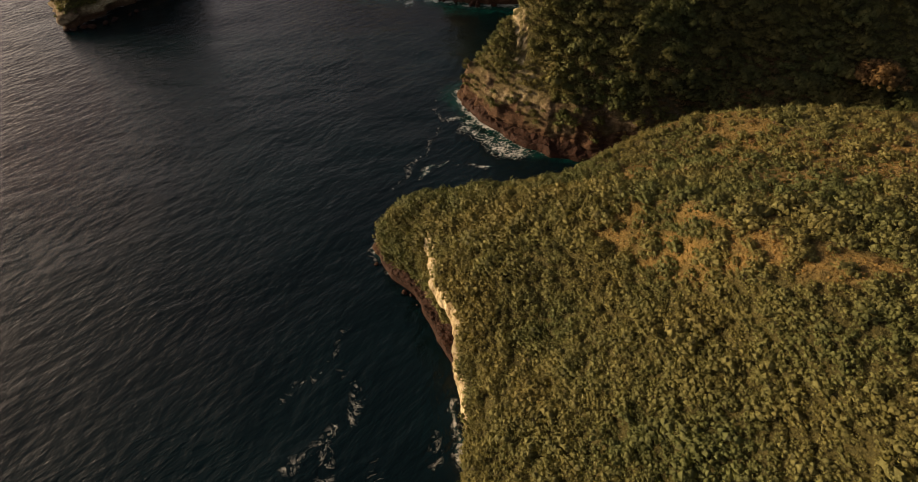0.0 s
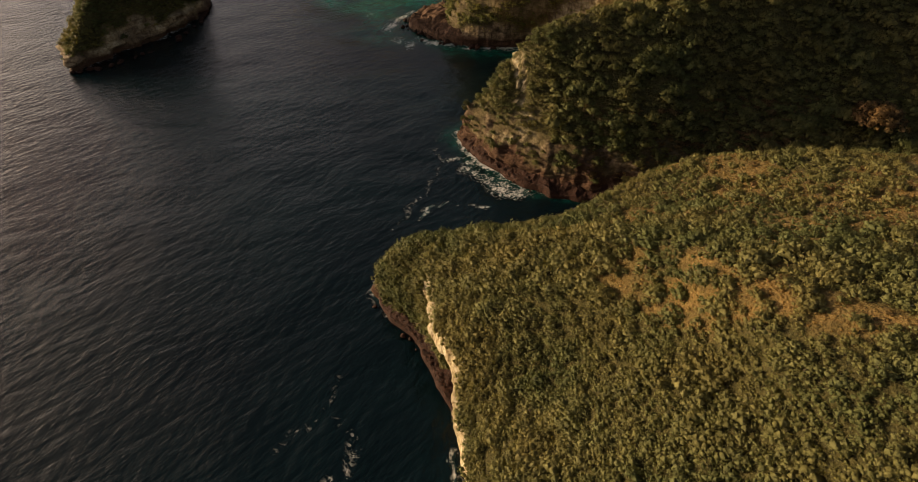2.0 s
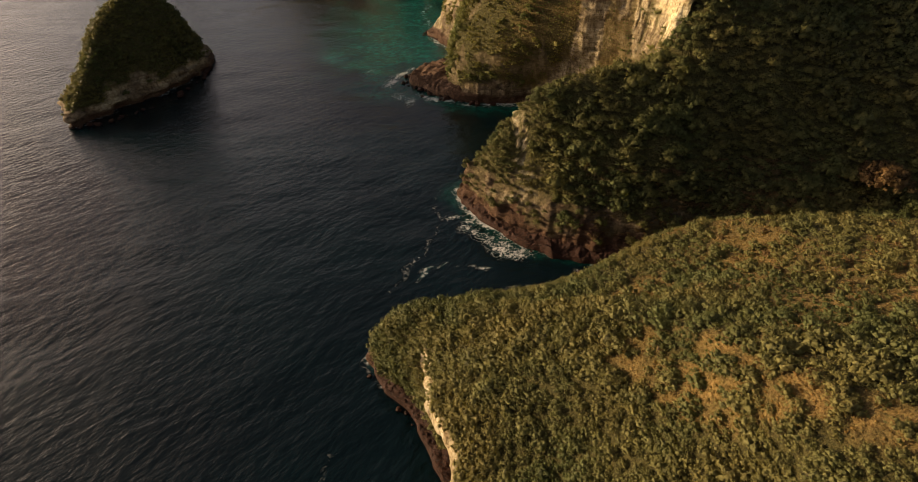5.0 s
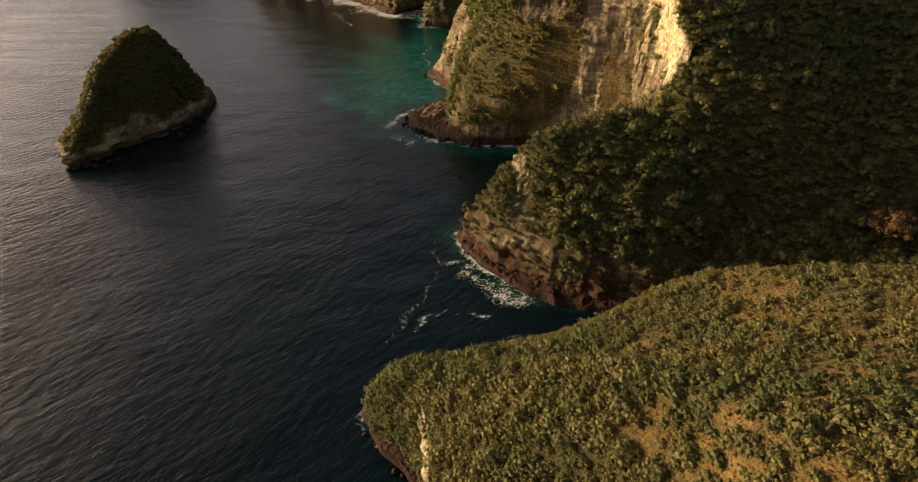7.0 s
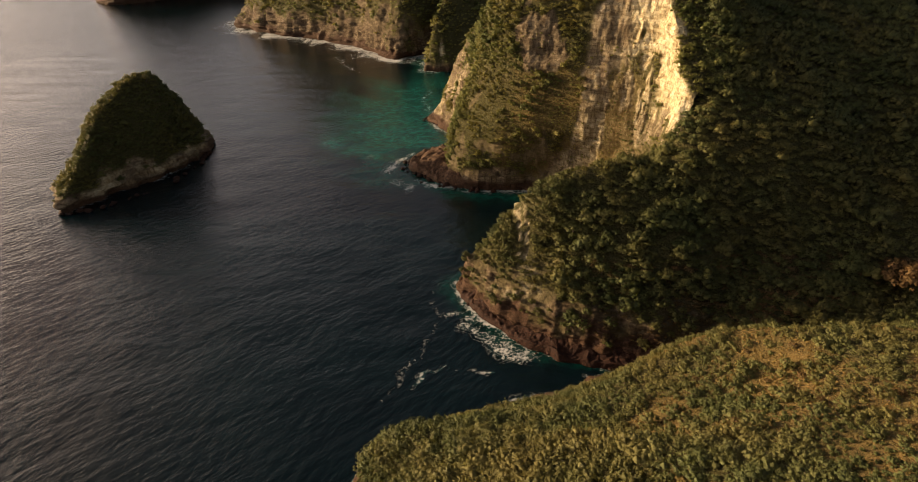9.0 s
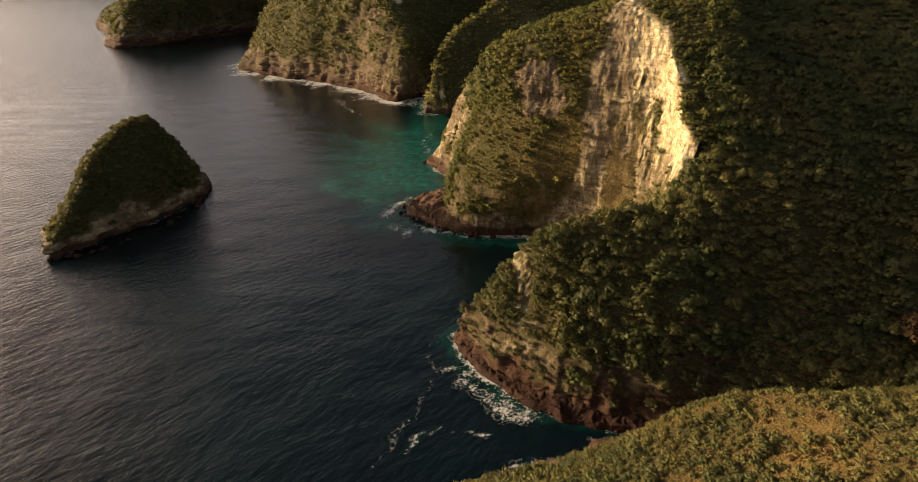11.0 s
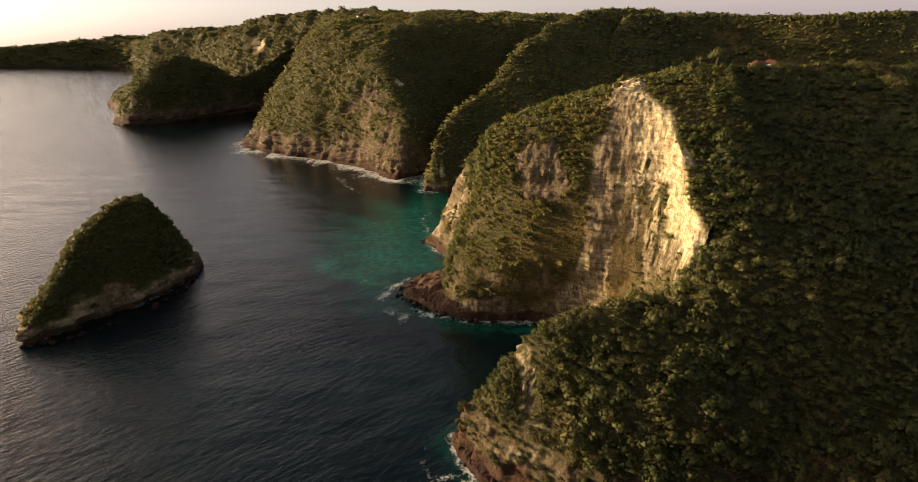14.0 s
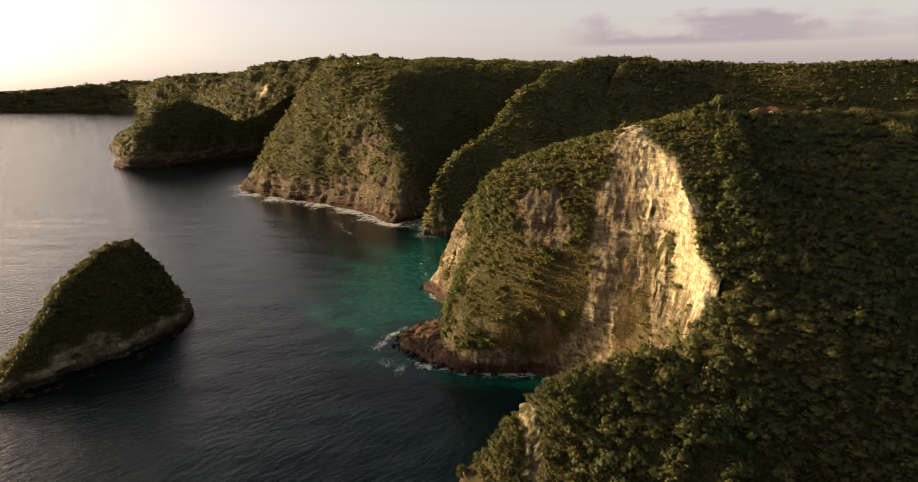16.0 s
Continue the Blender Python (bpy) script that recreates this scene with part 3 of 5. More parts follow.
def middle_headland():
    foot = [(-3, 272, -6), (-2, 269, -5), (9, 247, -5), (23, 229, -5), (40, 218, -5), (58, 210, -5), (82, 205, -3), (112, 205, 5), (150, 205, 14), (200, 205, 22), (260, 205, 32), (340, 205, 55), (460, 205, 70)]
    splash = [(-2, 273, -6), (1, 270, 3), (13, 249, 3), (28, 233, 4), (46, 223, 5), (65, 216, 6), (92, 213, 8), (120, 215, 16), (155, 220, 18), (204, 235, 25), (265, 240, 37), (345, 240, 66), (465, 240, 80)]
    lip = [(0, 275, -6), (3, 271, 13), (16, 252, 16), (32, 237, 17), (51, 228, 18), (71, 222, 18), (100, 222, 20), (130, 245, 31), (157, 250, 34), (210, 270, 53), (272, 280, 62), (350, 280, 88), (470, 280, 98)]
    shoulder = [(3, 277, -6), (10, 273, 20), (21, 261, 27), (41, 255, 33), (61, 250, 38), (86, 248, 42), (112, 250, 44), (135, 272, 62), (158, 284, 75), (215, 310, 81), (280, 320, 88), (355, 320, 108), (475, 320, 114)]
    brow = [(6, 280, -6), (17, 277, 26), (30, 279, 46), (51, 276, 61), (78, 280, 64), (98, 281, 65), (113, 295, 80), (133, 306, 95), (158, 324, 105), (220, 350, 107), (285, 360, 112), (360, 370, 128), (480, 370, 130)]
    crest = [(6, 284, -6), (16, 284, 14), (33, 290, 30), (56, 290, 45), (80, 294, 52), (102, 296, 58), (122, 318, 70), (132, 338, 122), (162, 362, 128), (228, 398, 127), (292, 410, 131), (365, 420, 142), (485, 420, 142)]
    inland = [(6, 288, -6), (12, 291, -5), (34, 305, -5), (58, 318, -5), (80, 325, -2), (100, 325, 12), (130, 345, 40), (135, 395, 151), (168, 432, 157), (238, 462, 157), (302, 476, 156), (372, 490, 156), (490, 500, 157)]
    sections = list(zip(foot, splash, lip, shoulder, brow, crest, inland))

    def rock(p, n, wob):
        mottle = smooth(-0.35, 0.3, fbm(p, (5, 5, 8), 4, 73) + 0.04 * (12 - p[:, 2]))
        shore = smooth(25, 19, p[:, 2] + 7 * wob) * smooth(130, 100, p[:, 0] + 8 * wob) * (0.55 + 0.45 * mottle)
        strip = smooth(1.0, 0.5, np.abs(np.abs(p[:, 0] - 33 + 0.12 * (p[:, 2] - 20) + 3 * wob) - 1.7) / 1.3) * smooth(-0.5, -0.1, fbm(p, 4, 3, 78)) * smooth(252, 258, p[:, 1]) * smooth(15, 20, p[:, 2]) * smooth(47, 40, p[:, 2] + 6 * wob)
        brown = smooth(0.25, 0.55, wob) * smooth(32, 20, p[:, 2]) * smooth(90, 60, p[:, 0])
        return np.clip(shore + strip + 0.8 * brown, 0, 1)

    def pale(p, w):
        """Pale bare strip on the nose and tan shelf over the surf, painted sunlit."""
        scar = smooth(16, 20, p[:, 2]) * smooth(6, 3, np.abs(p[:, 0] - 33 + 0.12 * (p[:, 2] - 20))) * (0.6 + 0.5 * w)
        shelf = smooth(0.2, 0.6, w + 0.5 * fbm(p, (3, 3, 6), 3, 74) + 0.7) * smooth(11, 13.5, p[:, 2]) * smooth(19, 16.5, p[:, 2]) * smooth(10, 15, p[:, 0]) * smooth(38, 28, p[:, 0])
        return np.maximum(scar, 0.3 * shelf)

    return landform("headland", sections, 260, 200, rock, lambda p, w: smooth(1.1, 0.7, np.hypot((p[:, 0] - 345) / 60, (p[:, 1] - 462) / 26) + 0.3 * w), pale, 1.9, 1.6, 11.5, 21,
                    "wooded limestone headland with a brown rock foot, rising to a plateau", split=0.34, foot_wave=8.0, flute=1.2)


def great_cliff():
    foot = [(0, 600, -5), (-26, 545, -5), (-6, 492, -5), (-20, 448, -5), (-12, 402, -5), (18, 390, -5), (50, 389, -5), (66, 362, -5), (76, 335, -5), (84, 318, 2), (90, 308, 20), (96, 300, 40)]
    splash = [(5, 592, 5), (-21, 547, 5), (-3, 491, 5), (-13, 443, 5), (-7, 402, 6), (20, 389, 8), (54, 387, 8), (80, 362, 12), (92, 338, 14), (97, 320, 24), (99, 308, 42), (102, 299, 52)]
    lip = [(15, 582, 40), (-10, 549, 32), (6, 488, 40), (2, 436, 45), (3, 408, 43), (25, 384, 47), (55, 367, 52), (89, 351, 53), (105, 340, 52), (109, 324, 54), (106, 307, 60), (107, 299, 62)]
    shoulder = [(30, 570, 75), (0, 548, 58), (18, 480, 75), (15, 431, 84), (17, 410, 84), (33, 388, 89), (60, 371, 92), (92, 356, 94), (108, 344, 90), (113, 328, 86), (110, 307, 78), (111, 300, 74)]
    brow = [(60, 560, 100), (25, 532, 92), (36, 470, 106), (24, 430, 116), (26, 412, 118), (42, 400, 124), (70, 390, 135), (94, 378, 141), (109, 362, 132), (113, 336, 116), (114, 309, 94), (116, 302, 86)]
    crest = [(100, 550, 122), (75, 515, 125), (78, 465, 132), (70, 435, 136), (65, 418, 138), (78, 414, 142), (94, 408, 147), (108, 396, 151), (119, 366, 142), (121, 341, 122), (121, 314, 101), (122, 306, 93)]
    inland = [(190, 560, 100), (180, 530, 138), (162, 484, 152), (158, 452, 157), (156, 432, 158), (156, 420, 158), (158, 412, 158), (160, 398, 155), (150, 362, 143), (150, 342, 127), (150, 322, 108), (150, 312, 98)]
    sections = list(zip(foot, splash, lip, shoulder, brow, crest, inland))

    def bowl(p, w):
        """The fresh pale fall at the east side of the bowl."""
        edge = np.interp(p[:, 2], (55, 75, 90, 100, 131, 150), (113, 110, 106, 97, 96, 97))
        streaks = fbm(p, (4, 4, 50), 3, 76)
        return smooth(-4, 5, p[:, 0] - edge + 6 * w + 5 * streaks) * smooth(56, 82, p[:, 2] + 10 * w + 8 * streaks) * 0.62 + 0.06 + smooth(62, 78, p[:, 0] + 6 * w + 5 * streaks) * (0.10 + 0.14 * smooth(80, 50, p[:, 2]) + 0.16 * streaks) + 0.3 * smooth(16, 6, p[:, 0]) * smooth(482, 500, p[:, 1]) * smooth(-0.3, 0.4, w + streaks)

    def rock(p, n, wob):
        face = smooth(0.72, 0.5, n[:, 2] + 0.08 * wob)
        flutes = fbm(p, (7, 7, 60), 4, 77)
        rim_x = np.interp(p[:, 1], (300, 309, 336, 362, 378, 400), (112, 114, 113, 110, 104, 101))
        rim_z = np.interp(p[:, 1], (300, 309, 336, 362, 378, 395, 405), (84, 94, 116, 135, 145, 152, 146))
        inside = smooth(8, 3, p[:, 0] - rim_x + 2 * wob) * smooth(4, 0, p[:, 2] - rim_z + 4 * wob)
        west = np.interp(p[:, 2], (18, 30, 53, 88, 118, 136, 150), (58, 63, 70, 73, 76, 84, 94))
        fall = inside * smooth(-3, 3, p[:, 0] - west + 4 * wob + 5 * flutes)
        grassy = smooth(1.0, 0.6, np.hypot((p[:, 0] - 98) / 11, (p[:, 2] - 58) / 32) + 1.0 * wob + 1.0 * flutes)
        tuft = smooth(1.0, 0.6, np.hypot((p[:, 0] - 103) / 5, (p[:, 2] - 92) / 12) + 1.1 * wob + 0.9 * flutes)
        fall = fall * (1 - 0.7 * grassy) * (1 - 0.9 * tuft) * smooth(-1.0, -0.5, wob + 0.4 * flutes)
        recess = smooth(1.0, 0.75, ((np.abs(p[:, 0] - 50) / 13) ** 3 + (np.abs(p[:, 2] - 102) / 17) ** 3) ** 0.333 + 0.45 * wob + 0.25 * flutes)
        shore = smooth(17, 10, p[:, 2] + 7 * wob) * smooth(84, 70, p[:, 0])
        patches = smooth(0.25, 0.55, wob + 0.5 * flutes) * face * smooth(90, 60, p[:, 2])
        nose = smooth(16, 6, p[:, 0] + 5 * wob) * smooth(482, 496, p[:, 1] + 5 * wob) * smooth(82, 66, p[:, 2] + 9 * wob) * smooth(-0.6, -0.1, wob + 0.6 * flutes)
        return np.clip(np.maximum.reduce([fall, recess, shore, 0.6 * patches, nose]), 0, 1)

    def dry(p, w):
        return smooth(20, 50, p[:, 0] + 8 * w) * smooth(112, 96, p[:, 0]) * smooth(100, 80, p[:, 2]) * (0.42 + 0.4 * w)

    return landform("cliff", sections, 540, 270, rock, dry, bowl, 1.1, 2.4, 7.0, 41, "tall limestone cliff with a pale sunlit rock-fall bowl", "cliff", split=0.68, flute=1.15)


def back_ridge():
    foot = [(-38, 728, -8), (-42, 736, -5), (-46, 790, -5), (-35, 880, -10), (-5, 970, 5), (70, 1070, 80), (180, 1200, 150), (380, 1400, 190)]
    splash = [(-32, 727, -8), (-37, 742, 22), (-26, 788, 40), (22, 885, 70), (62, 972, 110), (126, 1065, 160), (222, 1190, 214), (400, 1390, 226)]
    lip = [(-22, 726, -8), (-27, 753, 60), (2, 812, 90), (56, 900, 124), (100, 970, 162), (165, 1055, 200), (260, 1180, 228), (440, 1370, 240)]
    crest = [(-8, 725, -8), (-6, 742, 30), (38, 775, 50), (110, 850, 85), (160, 920, 104), (224, 1000, 140), (312, 1110, 168), (500, 1290, 190)]
    inland = [(6, 724, -8), (12, 730, -5), (70, 740, 0), (150, 780, 25), (215, 830, 30), (290, 880, 60), (400, 940, 90), (600, 1080, 120)]
    sections = list(zip(foot, splash, lip, crest, inland))

    def cut(p, w):
        return smooth(1.0, 0.6, np.hypot((p[:, 0] + 20) / 7, (p[:, 2] - 26) / 20) + 0.8 * w) * (p[:, 1] < 800)

    return landform("ridge", sections, 170, 130, lambda p, n, w: np.maximum(smooth(12, 5, p[:, 2] + 6 * w), cut(p, w)), None, lambda p, w: 0.7 * cut(p, w), 1.0, 4.0, 4.0, 61,
                    "steep green wooded ridge running down to the sea", "ridge", split=0.5, furrow=3.0)


def far_headland():
    foot = [(-365, 1250, -5), (-385, 1140, -5), (-392, 1056, -5), (-300, 978, -5), (-205, 916, -5), (-135, 852, -5), (-95, 798, -5), (-58, 810, -5), (-15, 845, -5), (40, 870, -5)]
    splash = [(-358, 1250, 10), (-378, 1140, 10), (-384, 1058, 12), (-294, 980, 14), (-199, 919, 14), (-129, 856, 14), (-86, 804, 12), (-44, 822, 20), (-6, 862, 8), (46, 890, 10)]
    lip = [(-326, 1255, 55), (-346, 1150, 55), (-362, 1076, 50), (-286, 990, 58), (-190, 932, 72), (-120, 875, 78), (-70, 834, 66), (-34, 858, 52), (8, 905, 16), (64, 940, 24)]
    shoulder = [(-284, 1260, 130), (-306, 1168, 130), (-322, 1116, 122), (-258, 1030, 124), (-180, 972, 130), (-124, 922, 126), (-84, 900, 110), (-40, 940, 82), (32, 985, 32), (104, 1005, 48)]
    crest = [(-242, 1275, 200), (-262, 1198, 200), (-276, 1166, 194), (-232, 1110, 194), (-166, 1066, 192), (-128, 1022, 182), (-104, 1000, 168), (-40, 1050, 140), (78, 1070, 76), (164, 1090, 106)]
    inland = [(-208, 1305, 216), (-222, 1240, 216), (-226, 1214, 216), (-190, 1190, 217), (-130, 1170, 217), (-88, 1150, 215), (-50, 1135, 212), (20, 1170, 208), (140, 1190, 206), (240, 1240, 208)]
    back = [(-170, 1420, 234), (-180, 1400, 236), (-185, 1390, 238), (-150, 1385, 240), (-110, 1380, 241), (-60, 1380, 241), (0, 1380, 241), (80, 1390, 239), (160, 1400, 236), (260, 1430, 232)]
    sections = list(zip(foot, splash, lip, shoulder, crest, inland, back))

    def scars(p, w):
        """Two pale breaks high on the face."""
        a, b = (np.hypot((p[:, 0] - x) / 11, (p[:, 2] - z) / 9) for x, z in ((-164, 128), (-86, 120)))
        return smooth(1.1, 0.6, np.minimum(a, b) + 0.6 * w)

    def rock(p, n, wob):
        foot = smooth(46, 26, p[:, 2] + 16 * wob) * smooth(-0.75, -0.2, fbm(p, (16, 16, 50), 3, 84) + 0.012 * (22 - p[:, 2]))
        apex = smooth(1.0, 0.75, np.abs(p[:, 0] + 135) / np.maximum(5, (150 - p[:, 2]) * 0.75) + 0.25 * wob) * smooth(140, 120, p[:, 2])
        apex = np.maximum(apex, scars(p, wob))
        return np.maximum(foot, 0.85 * apex * smooth(-0.25, 0.3, wob + 0.8 * fbm(p, (14, 14, 60), 3, 85)))

    return landform("headland", sections, 230, 190, rock, None, scars, 2.2, 4.0, 9.0, 81, "tall wooded headland with a grey rock face above the surf", split=0.44, foot_wave=7.0, flute=2.0, furrow=4.5)


def low_headland():
    foot = [(-1075, 1790, -5), (-905, 1540, -5), (-775, 1338, -5), (-690, 1385, -5), (-640, 1480, -5), (-600, 1560, -5), (-520, 1640, -5), (-420, 1690, 10)]
    splash = [(-1066, 1797, 20), (-892, 1548, 30), (-762, 1352, 28), (-680, 1397, 30), (-630, 1492, 28), (-588, 1572, 22), (-503, 1652, 40), (-410, 1700, 80)]
    lip = [(-1035, 1830, 50), (-850, 1590, 84), (-742, 1440, 128), (-664, 1470, 130), (-622, 1535, 90), (-566, 1600, 86), (-486, 1640, 132), (-392, 1690, 185)]
    crest = [(-960, 1920, 45), (-780, 1710, 80), (-700, 1550, 136), (-652, 1560, 122), (-604, 1605, 90), (-536, 1640, 114), (-452, 1660, 162), (-350, 1720, 210)]
    inland = [(-930, 2020, -5), (-740, 1820, -5), (-640, 1720, 20), (-575, 1720, 30), (-560, 1740, 50), (-490, 1760, 90), (-400, 1790, 150), (-300, 1850, 200)]
    sections = list(zip(foot, splash, lip, crest, inland))
    return landform("headland", sections, 150, 90, lambda p, n, w: np.maximum(smooth(32, 20, p[:, 2] + 12 * w), smooth(0.15, 0.4, w) * smooth(75, 50, p[:, 2])), None, None, 2.6, 6.0, 16.0, 91,
                    "low rounded wooded headland with pale rock patches", split=0.4, foot_wave=12.0)


def distant_cliffs():
    foot = [(-1780, 3300, -5), (-1440, 2650, -5), (-1150, 2480, -5), (-980, 2280, -5), (-830, 2080, -5), (-640, 1950, -5), (-450, 1800, 60), (-330, 1450, 120)]
    splash = [(-1770, 3300, 20), (-1430, 2650, 20), (-1142, 2482, 20), (-970, 2285, 20), (-822, 2086, 20), (-630, 1955, 20), (-440, 1810, 110), (-320, 1460, 170)]
    lip = [(-1750, 3310, 130), (-1415, 2660, 140), (-1130, 2490, 150), (-955, 2295, 150), (-810, 2100, 150), (-610, 1970, 150), (-420, 1830, 180), (-300, 1480, 205)]
    crest = [(-1690, 3330, 222), (-1340, 2700, 226), (-1060, 2520, 228), (-900, 2400, 230), (-750, 2180, 248), (-560, 2020, 258), (-390, 1900, 262), (-250, 1560, 232)]
    inland = [(-1500, 3700, 220), (-1200, 3000, 240), (-900, 2800, 240), (-700, 2600, 256), (-560, 2300, 276), (-380, 2100, 276), (-230, 2000, 268), (-120, 1700, 244)]
    sections = list(zip(foot, splash, lip, crest, inland))

    def fresh(p, w):
        return smooth(1.0, 0.5, np.hypot((p[:, 0] + 668) / 34, (p[:, 2] - 172) / 34) + 0.3 * w)

    return landform("cliff", sections, 160, 90, lambda p, n, w: np.maximum(fresh(p, w), 0.3 * smooth(0.55, 0.3, n[:, 2]) * smooth(0.2, 0.6, w)), None, fresh, 2.0, 8.0, 6.0, 101,
                    "distant sea cliffs with one pale scar", "cliff", furrow=11.0)


def distant_coast():
    foot = [(-5200, 5080, -5), (-4100, 5080, -5), (-3500, 5070, -5), (-2950, 5020, -5), (-2600, 4700, -5), (-2050, 3750, -5), (-1500, 3000, -5)]
    splash = [(-5190, 5080, 40), (-4090, 5080, 40), (-3490, 5070, 40), (-2940, 5020, 40), (-2590, 4700, 40), (-2040, 3755, 40), (-1490, 3010, 40)]
    lip = [(-5170, 5090, 110), (-4080, 5090, 120), (-3480, 5080, 130), (-2930, 5030, 170), (-2570, 4710, 150), (-2020, 3770, 130), (-1470, 3030, 130)]
    crest = [(-5000, 5115, 150), (-4060, 5115, 158), (-3380, 5105, 205), (-2900, 5080, 246), (-2610, 4850, 205), (-1980, 3850, 195), (-1440, 3080, 195)]
    inland = [(-4900, 5250, 150), (-3800, 5250, 160), (-3100, 5250, 210), (-2600, 5200, 240), (-2300, 5000, 205), (-1700, 4100, 205), (-1200, 3300, 215)]
    sections = list(zip(foot, splash, lip, crest, inland))
    ob = landform("backdrop", sections, 140, 50, lambda p, n, w: 0.15 * smooth(60, 30, p[:, 2] + 20 * w), None, None, 2.0, 10.0, 8.0, 111, "far low coast across the bay", "coast")
    tagged(ob.ob, kind="structure")
    return ob


def hinterland():
    """The plateau behind: rolling woods cut by a valley."""
    xs, ys = np.linspace(120, 3200, 190), np.linspace(470, 3400, 150)
    X, Y = np.meshgrid(xs, ys, indexing="ij")
    p = np.stack([X.ravel(), Y.ravel(), np.zeros(X.size)], 1)
    big, mid = fbm(p, 420, 3, 5), fbm(p, 160, 3, 6)
    near = 150 - 110 * smooth(462, 590, p[:, 1] - 0.12 * p[:, 0])
    rise = 40 + 204 * smooth(900, 1240, p[:, 1] + 60 * big)
    z = np.maximum(near, rise) + 9 * mid + 10 * big - 60 * smooth(260, 120, p[:, 0]) * smooth(900, 600, p[:, 1])
    z += 105 * smooth(0.66, 0.82, p[:, 0] / p[:, 1]) * smooth(1000, 700, p[:, 1]) * smooth(560, 680, p[:, 1]) * smooth(40, 140, 190 - z)
    spine = np.interp(p[:, 1], (700, 970, 1055, 1180, 1370, 1600), (0, 118, 181, 260, 440, 300))
    z -= 190 * smooth(70, -10, p[:, 0] - spine) * smooth(1500, 1350, p[:, 1]) * smooth(640, 760, p[:, 1])
    z += 0.004 * np.clip(p[:, 1] - 1300, 0, 3000)
    cap = 214 + 12 * smooth(900, 300, p[:, 0]) + 5 * mid
    z = np.where(z > cap - 12, cap - 12 * np.exp(-(z - cap + 12) / 12), z)
    p[:, 2] = z
    land = Land()
    land.grid = p.reshape(190, 150, 3)
    land.normals = grid_normals(land.grid)
    land.rock, land.dry = np.zeros((190, 150)), smooth(0.3, 0.7, fbm(p, 120, 3, 8)).reshape(190, 150) * 0.6
    me = mesh_from("ground", p, grid_faces(190, 150), LAND)
    for key, v in (("rock", land.rock), ("dry", land.dry), ("fresh", land.rock), ("dark_foot", land.rock)):
        put_attribute(me, key, v)
    land.ob = tagged(new("ground", me), "rolling wooded plateau behind the cliffs", "ground", kind="structure")
    return land


def islet():
    """A steep wooded rock, blunt to the south-west, in rings round its crown."""
    tip = [(0.01, 3), (0.03, 8), (0.24, 26), (0.5, 46), (0.78, 61), (1, 63)]
    face = [(0.02, 3), (0.07, 12), (0.26, 33), (0.55, 50), (0.82, 61), (1, 63)]
    wall = [(0.03, 3), (0.14, 10), (0.36, 28), (0.58, 48), (0.78, 61), (1, 63)]
    west = [(0.02, 3), (0.06, 10), (0.30, 27), (0.58, 51), (0.82, 61), (1, 63)]
    ring = [(-262, 356, tip), (-251, 373, tip), (-240, 393, face), (-223, 411, face), (-213, 432, wall), (-209, 471, wall), (-222, 504, wall), (-250, 518, wall),
            (-280, 500, west), (-290, 450, west), (-288, 410, west), (-276, 374, west)]
    crown = (-245, 462)
    sections = []
    for x, y, rise in ring + ring[:2]:
        sections.append([(x, y, -5)] + [(x + k * (crown[0] - x), y + k * (crown[1] - y), z) for k, z in rise])
    return landform("islet", sections, 200, 90, lambda p, n, w: np.maximum(smooth(12, 7, p[:, 2] + 7 * w), smooth(1.0, 0.7, np.hypot((p[:, 0] + 238) / 15, (p[:, 2] - 9) / 11) + 0.6 * w) * (p[:, 1] < 420)), None, lambda p, w: smooth(3, 7, p[:, 2]) * (0.15 + 0.4 * w), 2.4, 1.5, 3.0, 121, "steep rocky islet covered with dark green woods", "islet", split=0.3)


NEAR, MIDDLE, CLIFF, RIDGE, FAR, LOW = near_headland(), middle_headland(), great_cliff(), back_ridge(), far_headland(), low_headland()
DISTANT, COAST, INLAND, ISLET = distant_cliffs(), distant_coast(), hinterland(), islet()


